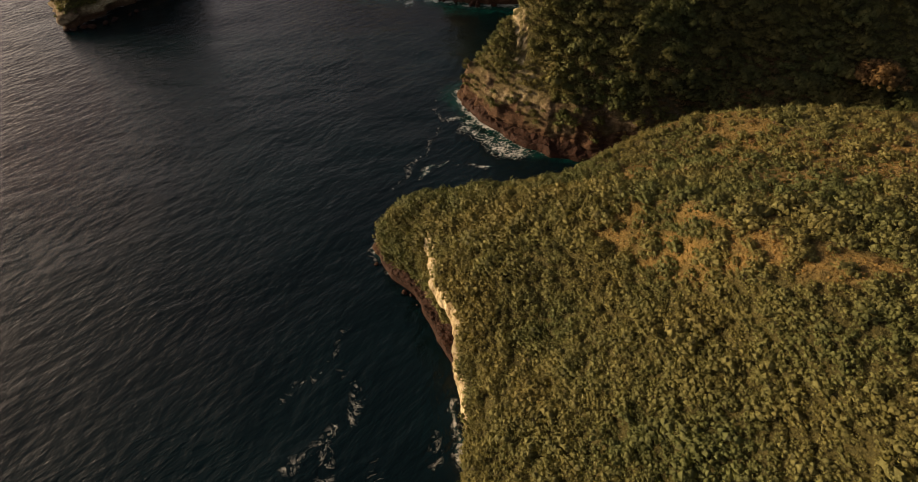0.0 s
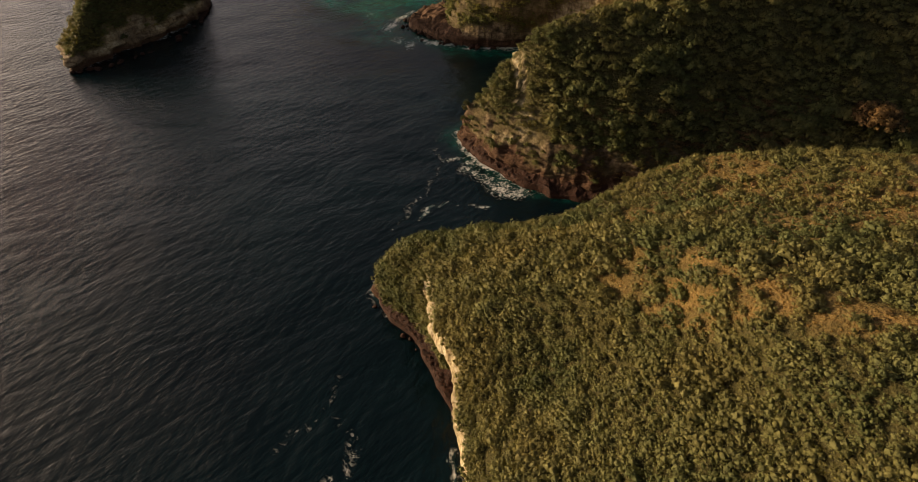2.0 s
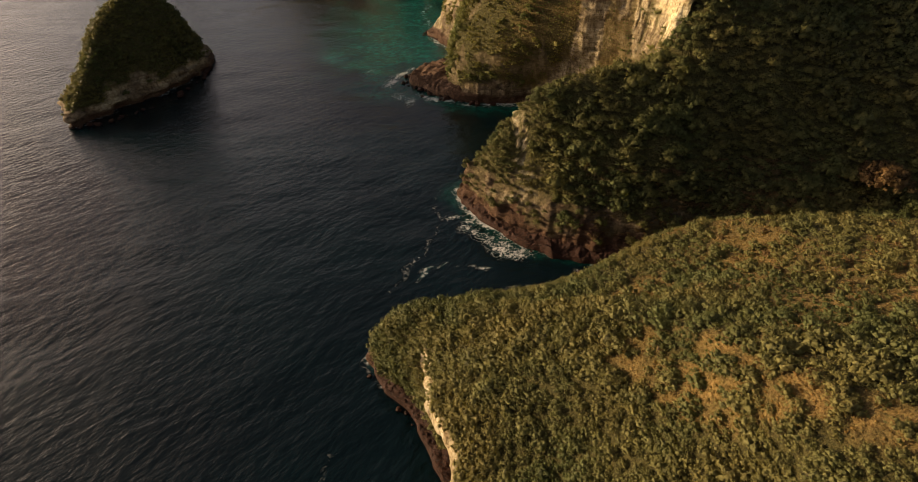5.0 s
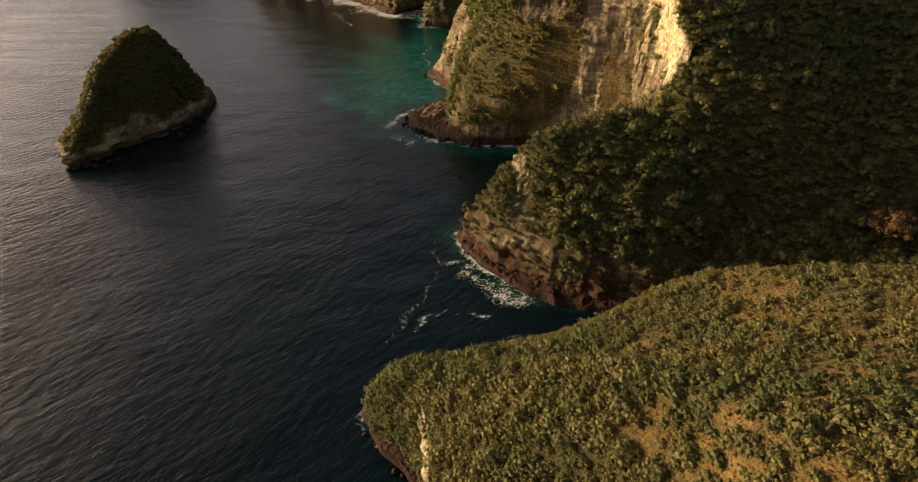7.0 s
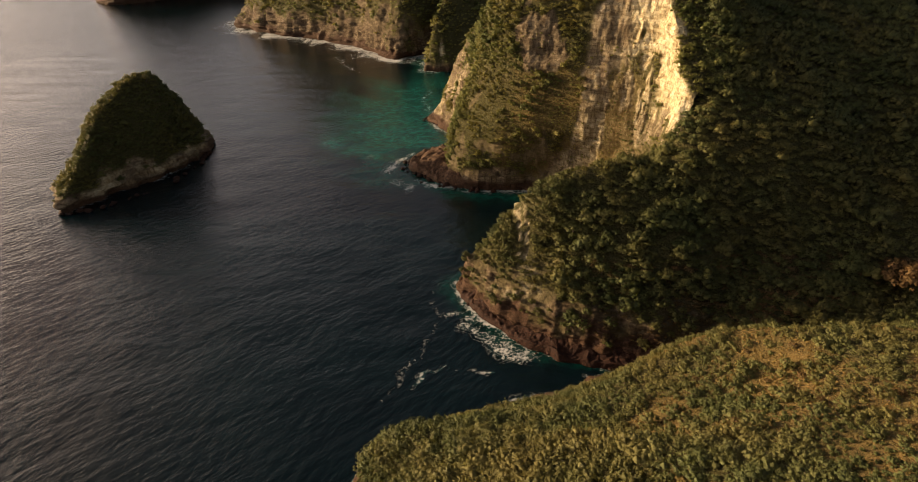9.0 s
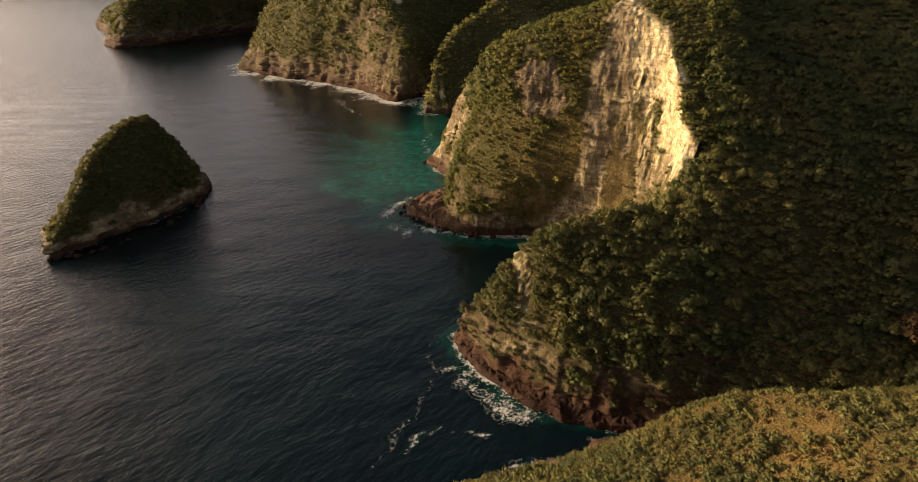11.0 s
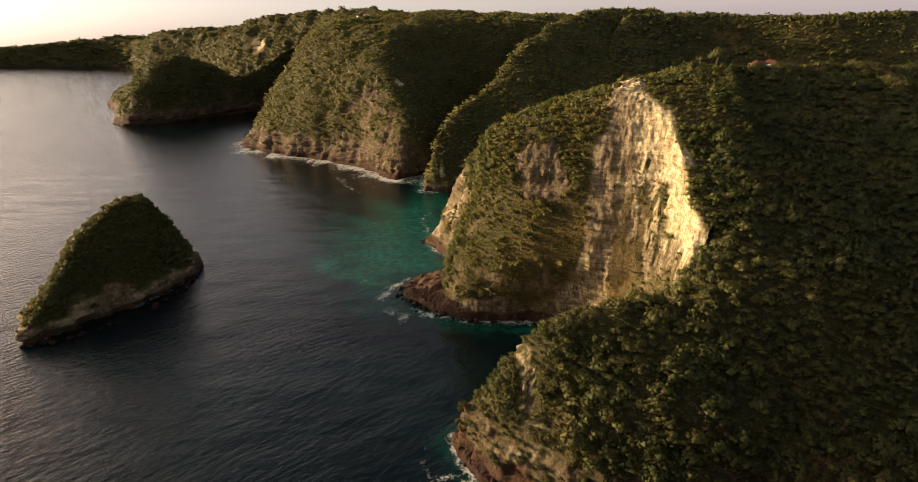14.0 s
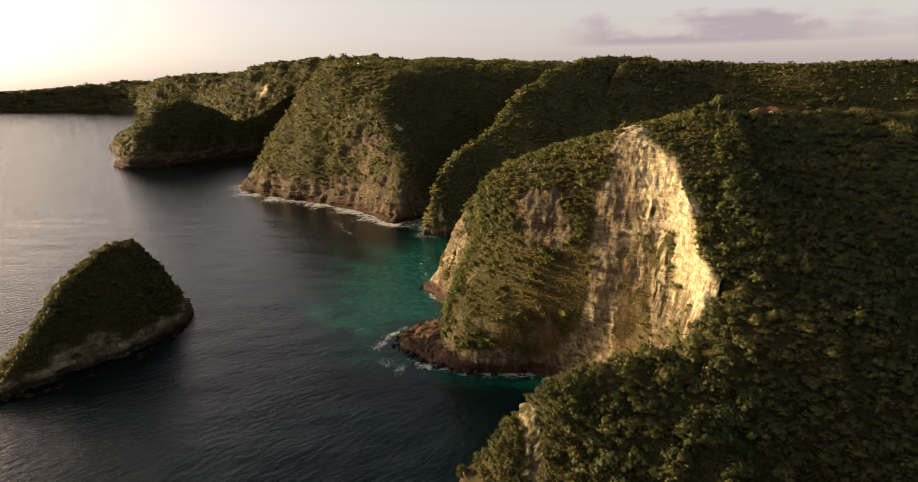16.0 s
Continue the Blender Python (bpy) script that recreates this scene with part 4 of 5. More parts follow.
# ---- the sea: one sheet to the horizon, finer near the shores ----
def sea():
    xs = np.concatenate([-np.geomspace(14000, 340, 44), np.arange(-320, -72, 4.0), np.arange(-72, 66, 1.5), np.arange(66, 131, 4.0), np.geomspace(150, 6000, 24)])
    ys = np.concatenate([-np.geomspace(6000, 100, 20), np.arange(-80, 50, 6.0), np.arange(50, 290, 1.5), np.arange(290, 480, 3.0), np.arange(480, 900, 5.0), np.geomspace(912, 16000, 60)])
    X, Y = np.meshgrid(xs, ys, indexing="ij")
    p = np.stack([X.ravel(), Y.ravel(), np.zeros(X.size)], 1)
    wave = fbm(p * (1, 1.6, 1), 26, 3, 200)
    p[:, 2] = 0.45 * wave * smooth(900, 500, np.hypot(p[:, 0] + 100, p[:, 1] - 400))
    foam, shallow = np.zeros(len(p)), np.zeros(len(p))
    wob = fbm(p, 22, 4, 201)
    # distance to the waterlines
    for land, width, power in ((NEAR, 2.4, 0.7), (MIDDLE, 3.0, 0.95), (CLIFF, 4.5, 0.85), (RIDGE, 8.0, 0.7), (FAR, 24.0, 1.15), (ISLET, 2.5, 0.6), (LOW, 10.0, 0.6)):
        g = land.grid
        shore = []
        for row in g[::2]:
            k = int(np.argmax(row[:, 2] > 0.3))
            if 0 < k:
                shore.append(row[k, :2])
        shore = np.array(shore)
        near = (p[:, 0] > shore[:, 0].min() - 60) & (p[:, 0] < shore[:, 0].max() + 60) & (p[:, 1] > shore[:, 1].min() - 60) & (p[:, 1] < shore[:, 1].max() + 60)
        at = np.where(near)[0]
        d = np.full(len(at), 1e9)
        for s in shore:
            d = np.minimum(d, np.hypot(p[at, 0] - s[0], p[at, 1] - s[1]))
        foam[at] = np.maximum(foam[at], power * smooth(width * 1.9, 0.0, d + width * 0.8 * wob[at]))
        if land in (MIDDLE, CLIFF, RIDGE):
            reach, depth = (12, 0.35) if land is MIDDLE else (24, 0.75)
            shallow[at] = np.maximum(shallow[at], depth * smooth(reach, 2, d + 0.35 * reach * wob[at]))
    # the turquoise bay under the great cliff
    bay = smooth(1.25, 0.35, np.hypot((p[:, 0] + 55) / 75, (p[:, 1] - 560) / 150) + 0.35 * wob)
    shallow = np.maximum(shallow, bay)
    # drifting foam: lines through places, with their width and strength
    bent = p[:, :2] + np.stack([3.0 * fbm(p, 11, 3, 211), 3.0 * fbm(p, 11, 3, 212)], 1)
    trails = [([(-20, 202), (-14, 208), (-6, 211), (-1, 207), (4, 209), (13, 209)], 1.1, 0.86), ([(-33, 194), (-24, 207), (-17, 218), (-15, 232), (-11, 250), (-10, 273)], 1.5, 0.36),
              ([(-5, 247), (2, 248), (7, 243)], 3.2, 0.74), ([(3, 238), (10, 234), (18, 224), (27, 217)], 5.0, 0.68), ([(0, 262), (4, 254), (12, 244), (24, 230)], 1.9, 1.0),
              ([(24, 230), (38, 220), (50, 214), (62, 209)], 1.9, 1.0), ([(-59, 86), (-50, 97), (-45, 105), (-43, 113)], 2.4, 0.42), ([(-42, 99), (-37, 93), (-37, 83), (-40, 74), (-52, 64)], 3.0, 0.44),
              ([(-45, 66), (-42, 60)], 3.5, 0.46), ([(-29, 65), (-27, 60)], 3.0, 0.44), ([(-10, 71), (-8, 66)], 3.0, 0.4), ([(-3, 86), (-1, 77), (2, 66)], 2.4, 0.86),
              ([(-54, 424), (-51, 436), (-42, 450), (-36, 458)], 5.0, 0.85), ([(-44, 402), (-36, 396), (-34, 386)], 4.0, 0.62), ([(-30, 405), (-14, 393), (2, 386), (26, 384)], 3.0, 0.85),
              ([(38, 386), (52, 386)], 3.0, 0.7), ([(-171, 817), (-142, 751), (-122, 722)], 5.0, 0.6), ([(-152, 830), (-140, 800)], 6.0, 0.6), ([(-30, 640), (-36, 600), (-30, 575)], 5.0, 0.5), ([(-74, 440), (-70, 455)], 2.0, 0.5)]
    for line, w, power in trails:
        for (ax, ay), (bx, by) in zip(line, line[1:]):
            dx, dy = bx - ax, by - ay
            u = np.clip(((bent[:, 0] - ax) * dx + (bent[:, 1] - ay) * dy) / (dx * dx + dy * dy), 0, 1)
            d = np.hypot(bent[:, 0] - ax - u * dx, bent[:, 1] - ay - u * dy)
            foam = np.maximum(foam, power * smooth(w * 1.5, 0, d + 0.5 * w * wob))
    me = mesh_from("sea", p, grid_faces(len(xs), len(ys)), SEA)
    put_attribute(me, "foam", foam)
    put_attribute(me, "shallow", shallow)
    return tagged(new("sea", me), "dark blue sea with small waves and foam along the rocks", "sea", kind="structure")


sea()


# ---- shore platforms and boulders ----
def shore_ledge(land, outer, inner, high, seed, label, mat):
    """A rough wave-cut shelf between two lines along the foot of a cliff."""
    n = len(outer)
    sections = []
    for (ax, ay), (bx, by) in zip(outer, inner):
        sections.append([(ax - 0.12 * (bx - ax), ay - 0.12 * (by - ay), -4), (ax, ay, 0.2), (ax + 0.12 * (bx - ax), ay + 0.12 * (by - ay), 0.75 * high),
                         (0.5 * (ax + bx), 0.5 * (ay + by), high), (bx, by, 1.5 * high), (bx + 0.8 * (bx - ax), by + 0.8 * (by - ay), 1.8 * high)])
    nu, nv = 36 * n, 46
    g = loft(sections, nu, nv).reshape(-1, 3)
    rim = fbm(g, 7, 4, seed)
    g[:, 2] += smooth(-2.5, 0.5, g[:, 2]) * (0.4 * high * rim + 0.22 * high * np.abs(fbm(g, 2.6, 3, seed + 1)) + 0.25 * fbm(g, 0.9, 2, seed + 4))
    centre = np.array([[b[0] - a[0], b[1] - a[1]] for a, b in zip(outer, inner)]).mean(0)
    centre /= np.linalg.norm(centre)
    g[:, :2] += centre * (1.6 * fbm(g * (1, 1, 0), 9, 3, seed + 2))[:, None]
    faces = grid_faces(nu, nv)
    a, b, c = g[faces[0][0]], g[faces[0][1]], g[faces[0][2]]
    mean_up = np.cross(g[faces[:, 1]] - g[faces[:, 0]], g[faces[:, 2]] - g[faces[:, 0]])[:, 2].mean()
    me = mesh_from("shore_ledge", g, faces if mean_up > 0 else faces[:, ::-1], mat)
    return part("shore_ledge", me, land.ob, label)


def boulder_meshes():
    out = []
    for k in range(5):
        rng = np.random.default_rng(500 + k)
        bm = bmesh.new()
        bmesh.ops.create_icosphere(bm, subdivisions=2, radius=1.0)
        v = np.array([x.co for x in bm.verts])
        f = np.array([[x.index for x in q.verts] for q in bm.faces])
        bm.free()
        v = v * (1 + 0.35 * fbm(v + 9 * k, 1.1, 2, 510 + k))[:, None] * (1.0, 0.75 + 0.3 * rng.random(), 0.6 + 0.2 * rng.random())
        out.append(mesh_from("boulder", v, f, BOULDER, False))
    return out


BOULDERS = boulder_meshes()


def strew(land, line, count, width, size, seed):
    rng = random.Random(seed)
    for _ in range(count):
        u = rng.random() * (len(line) - 1)
        i = min(int(u), len(line) - 2)
        f = u - i
        x, y = (line[i][c] * (1 - f) + line[i + 1][c] * f + rng.gauss(0, width) for c in (0, 1))
        ob = new("boulder", rng.choice(BOULDERS))
        ob.parent = land.ob
        ob.matrix_parent_inverse = land.ob.matrix_basis.inverted()
        s = size * (0.5 + rng.random() ** 2)
        ob.matrix_basis = pose(x, y, 0.1 + 0.25 * s, rng.uniform(-20, 20), rng.uniform(-20, 20), rng.uniform(0, 360)) @ Matrix.Diagonal((s, s, s, 1))


NEAR_OUT = [(-37, 156), (-30, 141), (-20, 131), (-13.5, 120), (-7.5, 108), (-3.5, 96), (-0.5, 88)]
NEAR_IN = [(-32, 153), (-22, 137), (-12, 127), (-4, 116), (0, 106), (3, 94), (5, 86)]
MID_OUT = [(-1, 270), (3, 258), (10, 246), (23, 229), (38, 218.5), (56, 210.5), (76, 206)]
MID_IN = [(6, 272), (9, 261), (16, 251), (29, 236), (43, 225), (60, 217), (80, 214)]
TIP_OUT = [(-10, 452), (-30, 451), (-38, 429), (-28, 413), (-15, 401), (8, 391), (40, 388)]
TIP_IN = [(-6, 446), (-14, 442), (-18, 430), (-10, 420), (-4, 408), (14, 396), (44, 394)]
shore_ledge(NEAR, NEAR_OUT, NEAR_IN, 2.2, 601, "dark reddish-brown wave-cut rock ledge", BOULDER)
shore_ledge(MIDDLE, MID_OUT, MID_IN, 3.4, 602, "reddish-brown rock ledge washed by foam", BOULDER)
shore_ledge(CLIFF, TIP_OUT, TIP_IN, 7.0, 603, "brown rock spit running out into the sea", BROWN_ROCK)
shore_ledge(CLIFF, [(-4, 500), (-14, 520), (-29, 542), (-24, 560), (-6, 578)], [(4, 500), (-6, 522), (-18, 546), (-14, 558), (2, 574)], 3.0, 604, "brown rock ledge at the cliff foot", BROWN_ROCK)
strew(NEAR, [((a + c) / 2, (b + d) / 2) for (a, b), (c, d) in zip(NEAR_OUT, NEAR_IN)], 60, 1.8, 0.9, 611)
strew(MIDDLE, [((3 * a + c) / 4, (3 * b + d) / 4) for (a, b), (c, d) in zip(MID_OUT, MID_IN)], 80, 1.6, 1.1, 612)
strew(CLIFF, TIP_OUT, 90, 3.2, 1.7, 613)
strew(CLIFF, [(-14, 520), (-29, 542), (-24, 560)], 24, 2.0, 1.8, 614)
strew(ISLET, [(-263, 354), (-240, 365), (-211, 399), (-205, 440), (-208, 464)], 40, 1.0, 1.6, 615)


# ---- plants ----
SHRUBS = [crown_shape(k, 10 + k % 4, 15, 0.062, 0.9, 0.84, 1.1, 0.8) for k in range(10)]
TREES = [crown_shape(20 + k, 9 + k % 4, 20, 0.065, 0.95, 0.8, 1.1) for k in range(10)]
FAR_TREES = [crown_shape(40 + k, 2, 9, 0.24, 0.9, 0.45, 1.1) for k in range(6)]
TUFTS = [crown_shape(60 + k, 2, 11, 0.19, 0.75, 0.4, 1.1) for k in range(8)]
FAR_TUFTS = [crown_shape(100 + k, 1, 11, 0.22, 0.75, 0.2, 1.5) for k in range(8)]
SMALL_TREES = [crown_shape(80 + k, 4, 13, 0.13, 0.85, 0.65, 1.1) for k in range(10)]


def cover(name, land, shapes, spacing, size, mat, seed, keep, label, category, limit=20000, low=6.0, lean=0.25, flat=1.0, grow=None):
    p, n = scatter(land, spacing, seed, keep, limit, low)
    rng = np.random.default_rng(seed + 7)
    r = size * (0.5 + 0.95 * rng.random(len(p)) ** 1.8) * (1 + 0.22 * fbm(p, 30, 2, seed + 5))
    r = np.maximum(r, 0.55 * size)
    if grow:
        r = r * grow(p)
    return plant_stuff(name, shapes, p, n, r, mat, seed, label, category, lean, flat)


HOUSES = [(207, 458, 20), (218, 464, -35), (-205, 1192, 10), (-190, 1200, 40), (-176, 1196, -20)]
LONE_TREE = (170, 440)


def clear(p):
    ok = np.hypot(p[:, 0] - LONE_TREE[0], p[:, 1] - LONE_TREE[1] + 3) > 5
    for x, y, _ in HOUSES:
        ok &= (np.abs(p[:, 0] - x) > 7) | (p[:, 1] > y + 6) | (p[:, 1] < y - 6)
    return ok


def keep_near(p, rock, dry, noise):
    seen = (p[:, 0] < 0.55 * p[:, 1] + 60) & (p[:, 1] > 25)
    return seen * (1 - 0.3 * scrubby(p)) * np.where(rock > 0.6, 0, 1.0 - 0.94 * smooth(0.14, 0.42, dry))


def off_scar(p):
    """Keeps the bare strip at the headland's nose free."""
    line = 33 - 0.12 * (p[:, 2] - 20)
    return (np.abs(p[:, 0] - line) > 4.0) | (p[:, 1] < 254) | (p[:, 2] > 46) | (p[:, 1] > 300)


def keep_woods(p, rock, dry, noise):
    return np.where(rock > 0.55, 0.012, 1.0) * np.where(dry > 0.5, 0.5, 1.0) * (p[:, 0] < 0.9 * p[:, 1] + 20) * clear(p)


cover("shrubs", NEAR, SHRUBS, 2.2, 2.6, LEAF_DRY, 301, keep_near, "olive green shrubs on the headland", "shrubs", 8500, 4.0, 0.4, grow=lambda p: 1 - 0.36 * scrubby(p))
cover("bushes", NEAR, TUFTS, 3.0, 2.6, LEAF_DRY, 326, lambda p, r, d, n: (r < 0.6) * (p[:, 1] < 28) * (p[:, 0] < 200), "olive green bushes at the back of the headland", "bushes", 3500, 4.0, 0.4)
cover("low_scrub", NEAR, TUFTS, 1.6, 0.95, LEAF_DRY, 321, lambda p, r, d, n: (r < 0.5) * (d > 0.12) * (p[:, 0] < 175) * (p[:, 1] > 30) * 0.5 * smooth(-0.4, 0.4, n), "low tufts of scrub among dry grass", "scrub", 2500, 4.0, 0.4)
cover("dry_grass", NEAR, TUFTS, 1.2, 0.62, LEAF_STRAW, 327, lambda p, r, d, n: (r < 0.5) * smooth(0.1, 0.4, d) * (p[:, 0] < 175) * (p[:, 1] > 30), "tussocks of dry orange-brown grass", "grass", 6000, 4.0, 0.4, 0.6)
cover("woods", MIDDLE, TREES, 4.2, 4.4, LEAF_WOOD, 302, lambda p, r, d, n: keep_woods(p, r, d, n) * (p[:, 0] > 46), "dark green woods on the slope", "woods", 7000, 7.0, 0.3)
cover("bushes", MIDDLE, SHRUBS, 2.7, 2.5, LEAF_WOOD, 324, lambda p, r, d, n: np.where(r < 0.4, 1.0, 0.10) * (p[:, 0] < 50) * off_scar(p), "low green bushes on the headland's nose", "bushes", 1500, 9.0, 0.6)
cover("pale_trees", MIDDLE, SHRUBS, 5.5, 3.2, LEAF_PALE, 322, lambda p, r, d, n: (r < 0.5) * (p[:, 2] < 60) * smooth(0.1, 0.4, n) * (p[:, 0] > 50) * (p[:, 0] < 180), "pale grey-green leafy trees", "trees", 280, 12.0, 0.5)
cover("withered_bushes", MIDDLE, SHRUBS, 2.6, 1.8, LEAF_BROWN, 323, lambda p, r, d, n: (p[:, 2] < 34) * (p[:, 0] > 60) * (p[:, 0] < 190) * (p[:, 1] < 258) * smooth(-0.5, 0.0, n), "withered brown bushes at the foot of the slope", "bushes", 900, 9.0, 0.5)
cover("ledge_scrub", CLIFF, TUFTS, 1.9, 1.1, LEAF_OLIVE, 325, lambda p, r, d, n: (p[:, 2] < 108) * (p[:, 0] < 110) * np.where(r > 0.5, 0.10, 0.85) * np.where(p[:, 0] > 84, 0.6, 1.0) * smooth(-0.6, 0.2, n + 0.3), "thin scrub on the ledges of the cliff", "scrub", 4200, 9.0, 0.6)
cover("bushes", CLIFF, SMALL_TREES, 2.9, 2.9, LEAF_OLIVE, 303, lambda p, r, d, n: keep_woods(p, r, d, n) * (r < 0.4) * ~((p[:, 0] > 74) & (p[:, 2] < 122) & (p[:, 1] < 390) & (p[:, 0] < 110)) * np.where(p[:, 2] < 90, smooth(-0.5, 0.3, n), 1.0) * np.where((p[:, 2] < 78 + 12 * n) & (p[:, 0] > 14) & (p[:, 1] < 425), 0.22, 1.0), "bushes and small trees on the cliff", "bushes", 6000, 9.0, 0.5)
cover("woods", RIDGE, FAR_TUFTS, 4.6, 6.0, LEAF_OLIVE, 304, keep_woods, "woods on the ridge", "woods", 7000, 9.0, 0.3, 0.65)
cover("woods", FAR, FAR_TUFTS, 4.4, 5.2, LEAF_OLIVE, 305, keep_woods, "woods on the tall headland", "woods", 9000, 12.0, 0.3, 0.65)
cover("woods", LOW, FAR_TUFTS, 6.5, 8.0, LEAF_WOOD, 306, keep_woods, "woods on the low headland", "woods", 6000, 14.0, 0.3, 0.7)
cover("woods", ISLET, SMALL_TREES, 2.7, 2.9, LEAF_WOOD, 307, keep_woods, "dark woods on the islet", "woods", 4000, 6.0, 0.4)
cover("woods", INLAND, FAR_TUFTS, 7.2, 7.4, LEAF_WOOD, 308, lambda p, r, d, n: (p[:, 1] < 1320) * (p[:, 1] > 640) * (p[:, 0] < 0.86 * p[:, 1] - 20) * clear(p), "woods on the plateau", "woods", 12000, 6.0, 0.2, 0.8)
cover("woods", COAST, FAR_TUFTS, 26.0, 42.0, LEAF_WOOD, 310, lambda p, r, d, n: np.ones(len(p)), "woods on the far coast", "woods", 2500, 20.0, 0.3, 0.4)
cover("tall_trees", INLAND, FAR_TREES, 12.0, 4.6, LEAF_WOOD, 311, lambda p, r, d, n: (p[:, 1] > 1080) * (p[:, 1] < 1500) * (p[:, 0] < 1300) * smooth(-0.3, 0.3, n), "taller trees along the skyline of the plateau", "trees", 1500, 100.0, 0.1, 1.25)
cover("woods", DISTANT, FAR_TUFTS, 9.0, 10.0, LEAF_WOOD, 309, lambda p, r, d, n: np.where(r > 0.6, 0.1, 1.0), "woods on the distant cliffs", "woods", 9000, 8.0, 0.4, 0.6)


# ---- single shrubs and trees that stand out ----
def ground_at(x, y, *lands):
    """The height of the uppermost land at a place."""
    best = -10.0
    for land in lands:
        g = land.grid.reshape(-1, 3)
        d = np.hypot(g[:, 0] - x, g[:, 1] - y)
        k = int(np.argmin(d))
        if d[k] < 25:
            best = max(best, float(g[k, 2]))
    return best


def limb(bm, a, b, ra, rb, sides=6):
    """A tapered branch from a to b."""
    a, b = Vector(a), Vector(b)
    q = (b - a).to_track_quat("Z", "Y")
    rings = []
    for at, r in ((a, ra), (b, rb)):
        rings.append([bm.verts.new(at + q @ Vector((math.cos(k * math.tau / sides) * r, math.sin(k * math.tau / sides) * r, 0))) for k in range(sides)])
    for k in range(sides):
        bm.faces.new((rings[0][k], rings[0][(k + 1) % sides], rings[1][(k + 1) % sides], rings[1][k]))
    bm.faces.new(rings[1])


def stem_mesh(seed, height, thick, limbs=5, name="trunk"):
    rng = random.Random(seed)
    bm = bmesh.new()
    bend = Vector((rng.uniform(-0.15, 0.15), rng.uniform(-0.15, 0.15), height * 0.5))
    top = bend + Vector((rng.uniform(-0.15, 0.15), rng.uniform(-0.15, 0.15), height * 0.5))
    limb(bm, (0, 0, -0.5 * thick * 6), bend, thick, thick * 0.75)
    limb(bm, bend, top, thick * 0.75, thick * 0.45)
    for k in range(limbs):
        a = k * math.tau / limbs + rng.uniform(-0.4, 0.4)
        start = bend.lerp(top, rng.random())
        limb(bm, start, start + Vector((math.cos(a) * height * 0.55, math.sin(a) * height * 0.55, height * rng.uniform(0.25, 0.5))), thick * 0.4, thick * 0.12, 5)
    me = bpy.data.meshes.new(name)
    bm.to_mesh(me)
    bm.free()
    me.materials.append(BARK)
    return me


def plant(name, shape, mat, tint, seed, label, category, group, stem_height, lift):
    """A shrub or tree of crown radius 1 with its stem, at the world's origin."""
    top = tagged(new(name), label, category, group)
    v, f, ways = shape
    me = mesh_from("crown", v + (0, 0, lift), f, mat, False)
    put_attribute(me, "tint", np.full(len(v), tint))
    put_ways(me, ways)
    part("crown", me, top)
    part("trunk", stem_mesh(seed, stem_height, 0.09), top)
    return top


def singles(kinds, land, spacing, count, size, seed, keep):
    """Copies of the kinds over a stretch of a land; the first of each kind is moved there too."""
    p, n = scatter(land, spacing, seed, keep, count)
    rng = random.Random(seed)
    for k, at in enumerate(p):
        s = size * rng.uniform(0.7, 1.35)
        m = pose(at[0], at[1], at[2] - 0.12 * s, rng.uniform(-6, 6), rng.uniform(-6, 6), rng.uniform(0, 360)) @ Matrix.Diagonal((s, s, s * rng.uniform(0.8, 1.1), 1))
        if k + len(kinds) < len(p):
            copy_thing(kinds[k % len(kinds)], m)
        else:
            kinds[k + len(kinds) - len(p)].matrix_basis = m


near_kinds = [plant("shrub", SHRUBS[k], LEAF_DRY, t, 700 + k, label, "shrub", "shrubs on the headland", 0.55, 0.25)
              for k, (t, label) in enumerate([(0.9, "rounded olive-yellow shrub on the grassy headland"), (0.2, "dark green rounded shrub on the grassy headland"), (0.5, "olive green shrub with a lumpy crown")])]
singles(near_kinds, NEAR, 7.0, 150, 2.5, 731, lambda p, r, d, n: (r < 0.3) * (p[:, 0] > 10) * (p[:, 0] < 130) * (p[:, 1] > 45) * (p[:, 1] < 165))
dry_kinds = [plant("shrub", SHRUBS[3 + k], LEAF_BROWN, 0.3 + 0.3 * k, 710 + k, "withered brown shrub among the dry grass", "shrub", "withered shrubs on the headland", 0.5, 0.2) for k in range(2)]
singles(dry_kinds, NEAR, 9.0, 36, 1.4, 732, lambda p, r, d, n: (d > 0.4) * (p[:, 0] < 130) * (p[:, 1] > 50))
wood_kinds = [plant("tree", TREES[k], LEAF_WOOD if k else LEAF_PALE, 0.3 + 0.3 * k, 720 + k, label, "tree", "trees on the wooded slope", 0.7, 0.4)
              for k, label in enumerate(["pale grey-green tree standing out of the woods", "dark green tree with a broad crown", "tall olive green tree on the slope"])]
singles(wood_kinds, MIDDLE, 11.0, 150, 3.6, 733, lambda p, r, d, n: (r < 0.3) * (p[:, 2] > 22) * (p[:, 0] > 48) * (p[:, 0] < 0.6 * p[:, 1]) * clear(p))
islet_kinds = [plant("tree", TREES[5], LEAF_WOOD, 0.6, 726, "small tree on the islet's crown", "tree", "trees on the islet", 0.7, 0.35)]
singles(islet_kinds, ISLET, 7.5, 60, 3.4, 734, lambda p, r, d, n: (p[:, 2] > 22) * (r < 0.3))

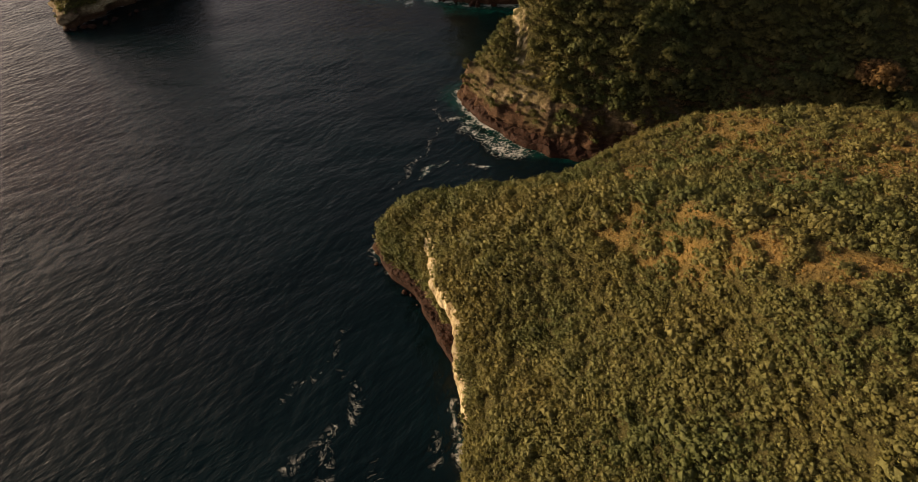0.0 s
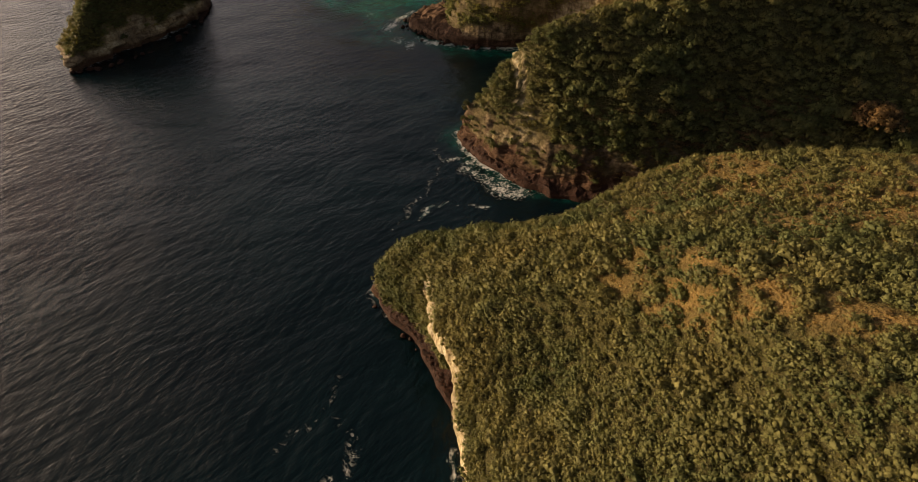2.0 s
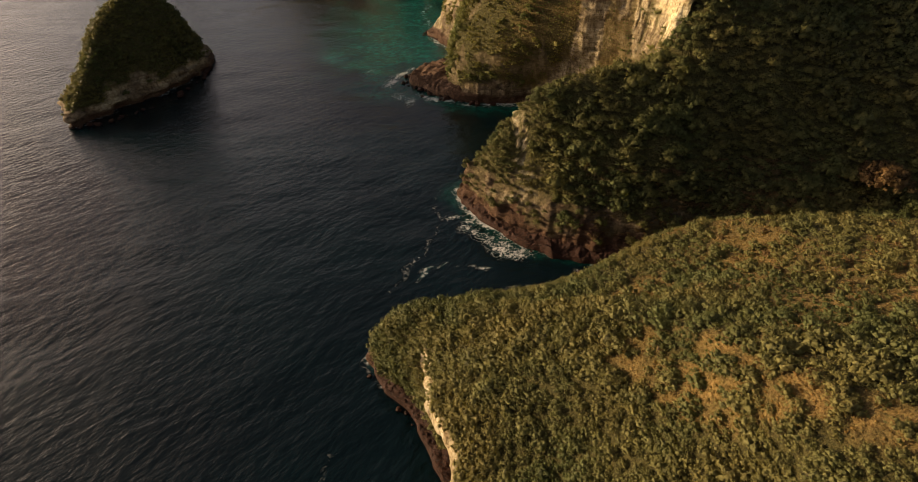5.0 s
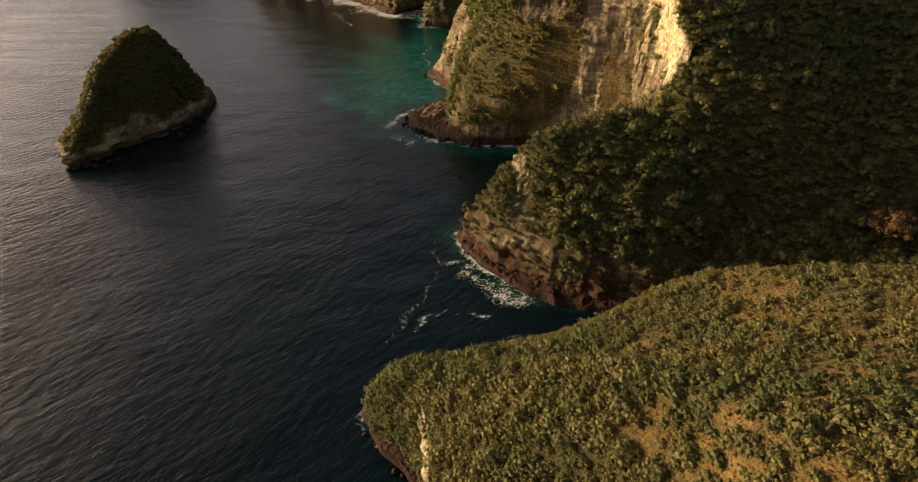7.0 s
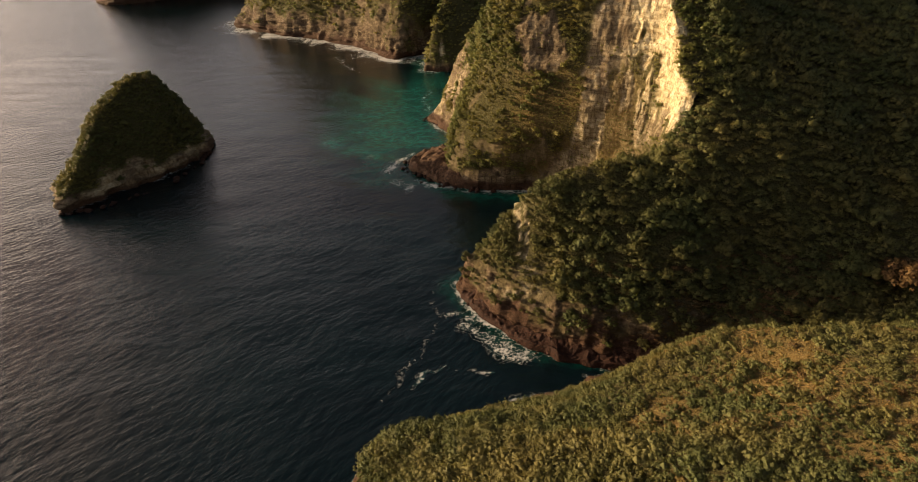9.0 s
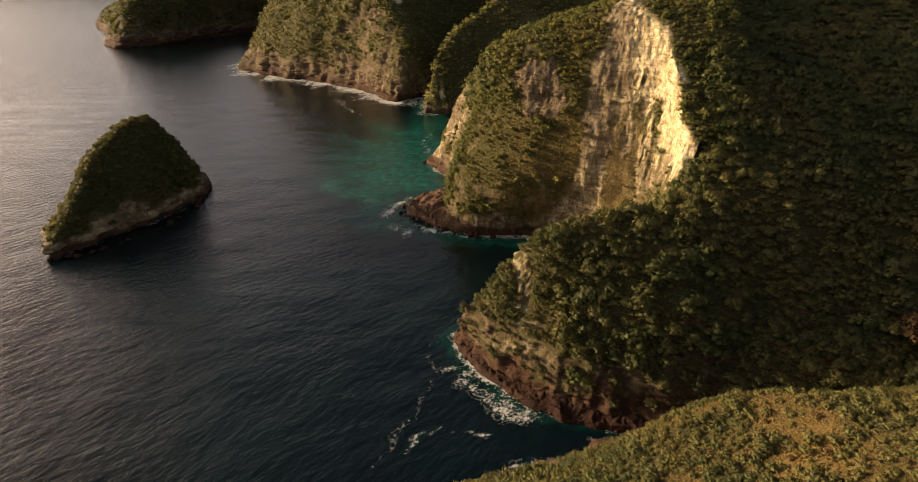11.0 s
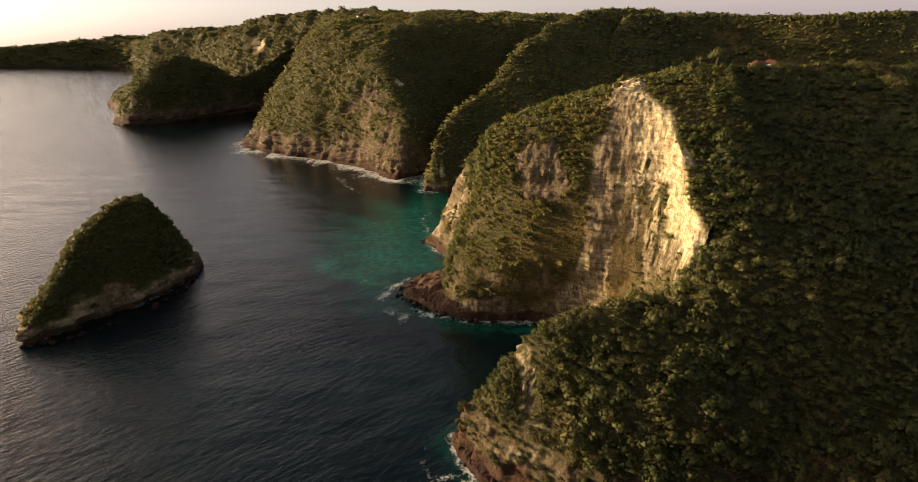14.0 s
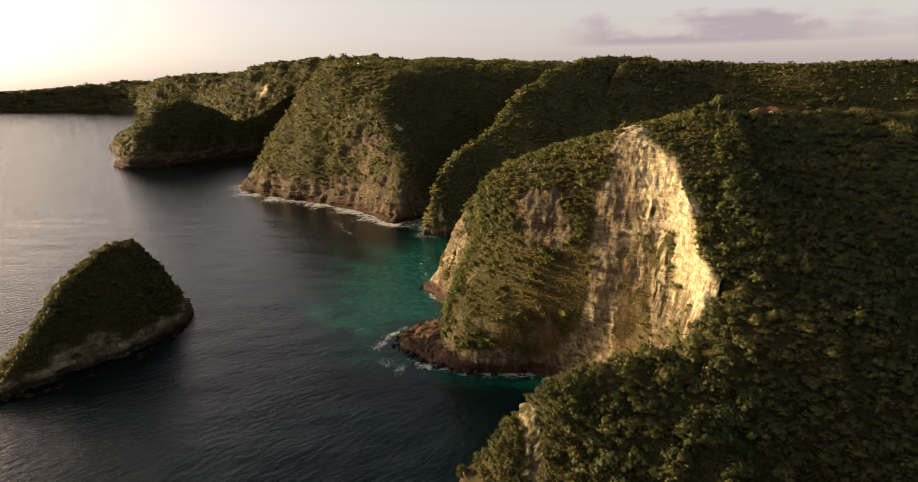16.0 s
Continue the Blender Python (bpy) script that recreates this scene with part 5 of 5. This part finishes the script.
# the great bare bush in the valley
bush = plant("bush", crown_shape(801, 60, 50, 0.032, 0.8, 0.85, 0.75, 0.55), LEAF_BROWN, 0.6, 802, "large brown half-bare bush in the shaded valley", "bush", "", 0.5, 0.1)
bush.matrix_basis = pose(198, 233, ground_at(198, 233, MIDDLE) + 1, 0, 0, 40) @ Matrix.Diagonal((14, 14, 15, 1))
lone = plant("tree", crown_shape(803, 22, 30, 0.06, 1.1, 0.7, 1.0, 0.7), LEAF_PALE, 0.6, 804, "lone tree with a pale trunk on the plateau's edge", "tree", "", 1.0, 0.45)
lone.matrix_basis = pose(LONE_TREE[0], LONE_TREE[1], ground_at(*LONE_TREE, MIDDLE, INLAND), 0, 0, 0) @ Matrix.Diagonal((7.0, 7.0, 9.0, 1))


# ---- houses on the heights ----
WALL = plain_material("white_plaster", (0.55, 0.52, 0.47), (0.78, 0.75, 0.70), 0.8, 0.85, 0.02)
ROOF = plain_material("red_brown_tiles", (0.08, 0.028, 0.018), (0.16, 0.055, 0.034), 1.5, 0.8, 0.1)
GLASS = plain_material("dark_window", (0.02, 0.022, 0.025), (0.05, 0.05, 0.05), 0.5, 0.15, 0.0)
WOOD = plain_material("brown_door", (0.10, 0.06, 0.03), (0.20, 0.12, 0.07), 2.0, 0.6, 0.02)


def box(bm, x0, y0, z0, x1, y1, z1):
    v = [bm.verts.new((x, y, z)) for x in (x0, x1) for y in (y0, y1) for z in (z0, z1)]
    for q in ((0, 1, 3, 2), (4, 6, 7, 5), (0, 4, 5, 1), (2, 3, 7, 6), (0, 2, 6, 4), (1, 5, 7, 3)):
        bm.faces.new([v[k] for k in q])


def boxes_mesh(name, mat, *parts):
    bm = bmesh.new()
    for b in parts:
        box(bm, *b)
    bmesh.ops.recalc_face_normals(bm, faces=bm.faces)
    me = bpy.data.meshes.new(name)
    bm.to_mesh(me)
    bm.free()
    me.materials.append(mat)
    return me


def house():
    top = tagged(new("house"), "small white house with a red-brown hipped roof on the plateau", "house", "houses on the heights")
    part("wall", boxes_mesh("wall", WALL, (-4.5, -3, -3, 4.5, 3, 3.0)), top)
    bm = bmesh.new()
    low = [bm.verts.new(c) for c in ((-5.3, -3.8, 2.9), (5.3, -3.8, 2.9), (5.3, 3.8, 2.9), (-5.3, 3.8, 2.9))]
    up = [bm.verts.new(c) for c in ((-5.3, -3.8, 3.15), (5.3, -3.8, 3.15), (5.3, 3.8, 3.15), (-5.3, 3.8, 3.15))]
    r0, r1 = bm.verts.new((-2.0, 0, 5.4)), bm.verts.new((2.0, 0, 5.4))
    bm.faces.new(low)
    for k in range(4):
        bm.faces.new((low[k], low[(k + 1) % 4], up[(k + 1) % 4], up[k]))
    for f in ((up[0], up[1], r1, r0), (up[2], up[3], r0, r1), (up[1], up[2], r1), (up[3], up[0], r0)):
        bm.faces.new(f)
    bmesh.ops.recalc_face_normals(bm, faces=bm.faces)
    me = bpy.data.meshes.new("roof")
    bm.to_mesh(me)
    bm.free()
    me.materials.append(ROOF)
    part("roof", me, top)
    part("door", boxes_mesh("door", WOOD, (-0.5, -3.08, 0, 0.5, -2.98, 2.05)), top)
    for x in (-3.0, 2.2):
        win = part("window", boxes_mesh("window", WOOD, (x - 0.1, -3.07, 0.9, x, -2.98, 2.2), (x + 1.3, -3.07, 0.9, x + 1.4, -2.98, 2.2), (x, -3.07, 2.1, x + 1.3, -2.98, 2.2), (x, -3.07, 0.9, x + 1.3, -2.98, 1.0)), top)
        part("pane", boxes_mesh("pane", GLASS, (x, -3.03, 1.0, x + 1.3, -2.99, 2.1)), win)
    return top


first = house()
for k, (x, y, turn) in enumerate(HOUSES):
    m = pose(x, y, ground_at(x, y, MIDDLE, INLAND, FAR) - 0.4, 0, 0, turn)
    if k:
        copy_thing(first, m)
    else:
        first.matrix_basis = m
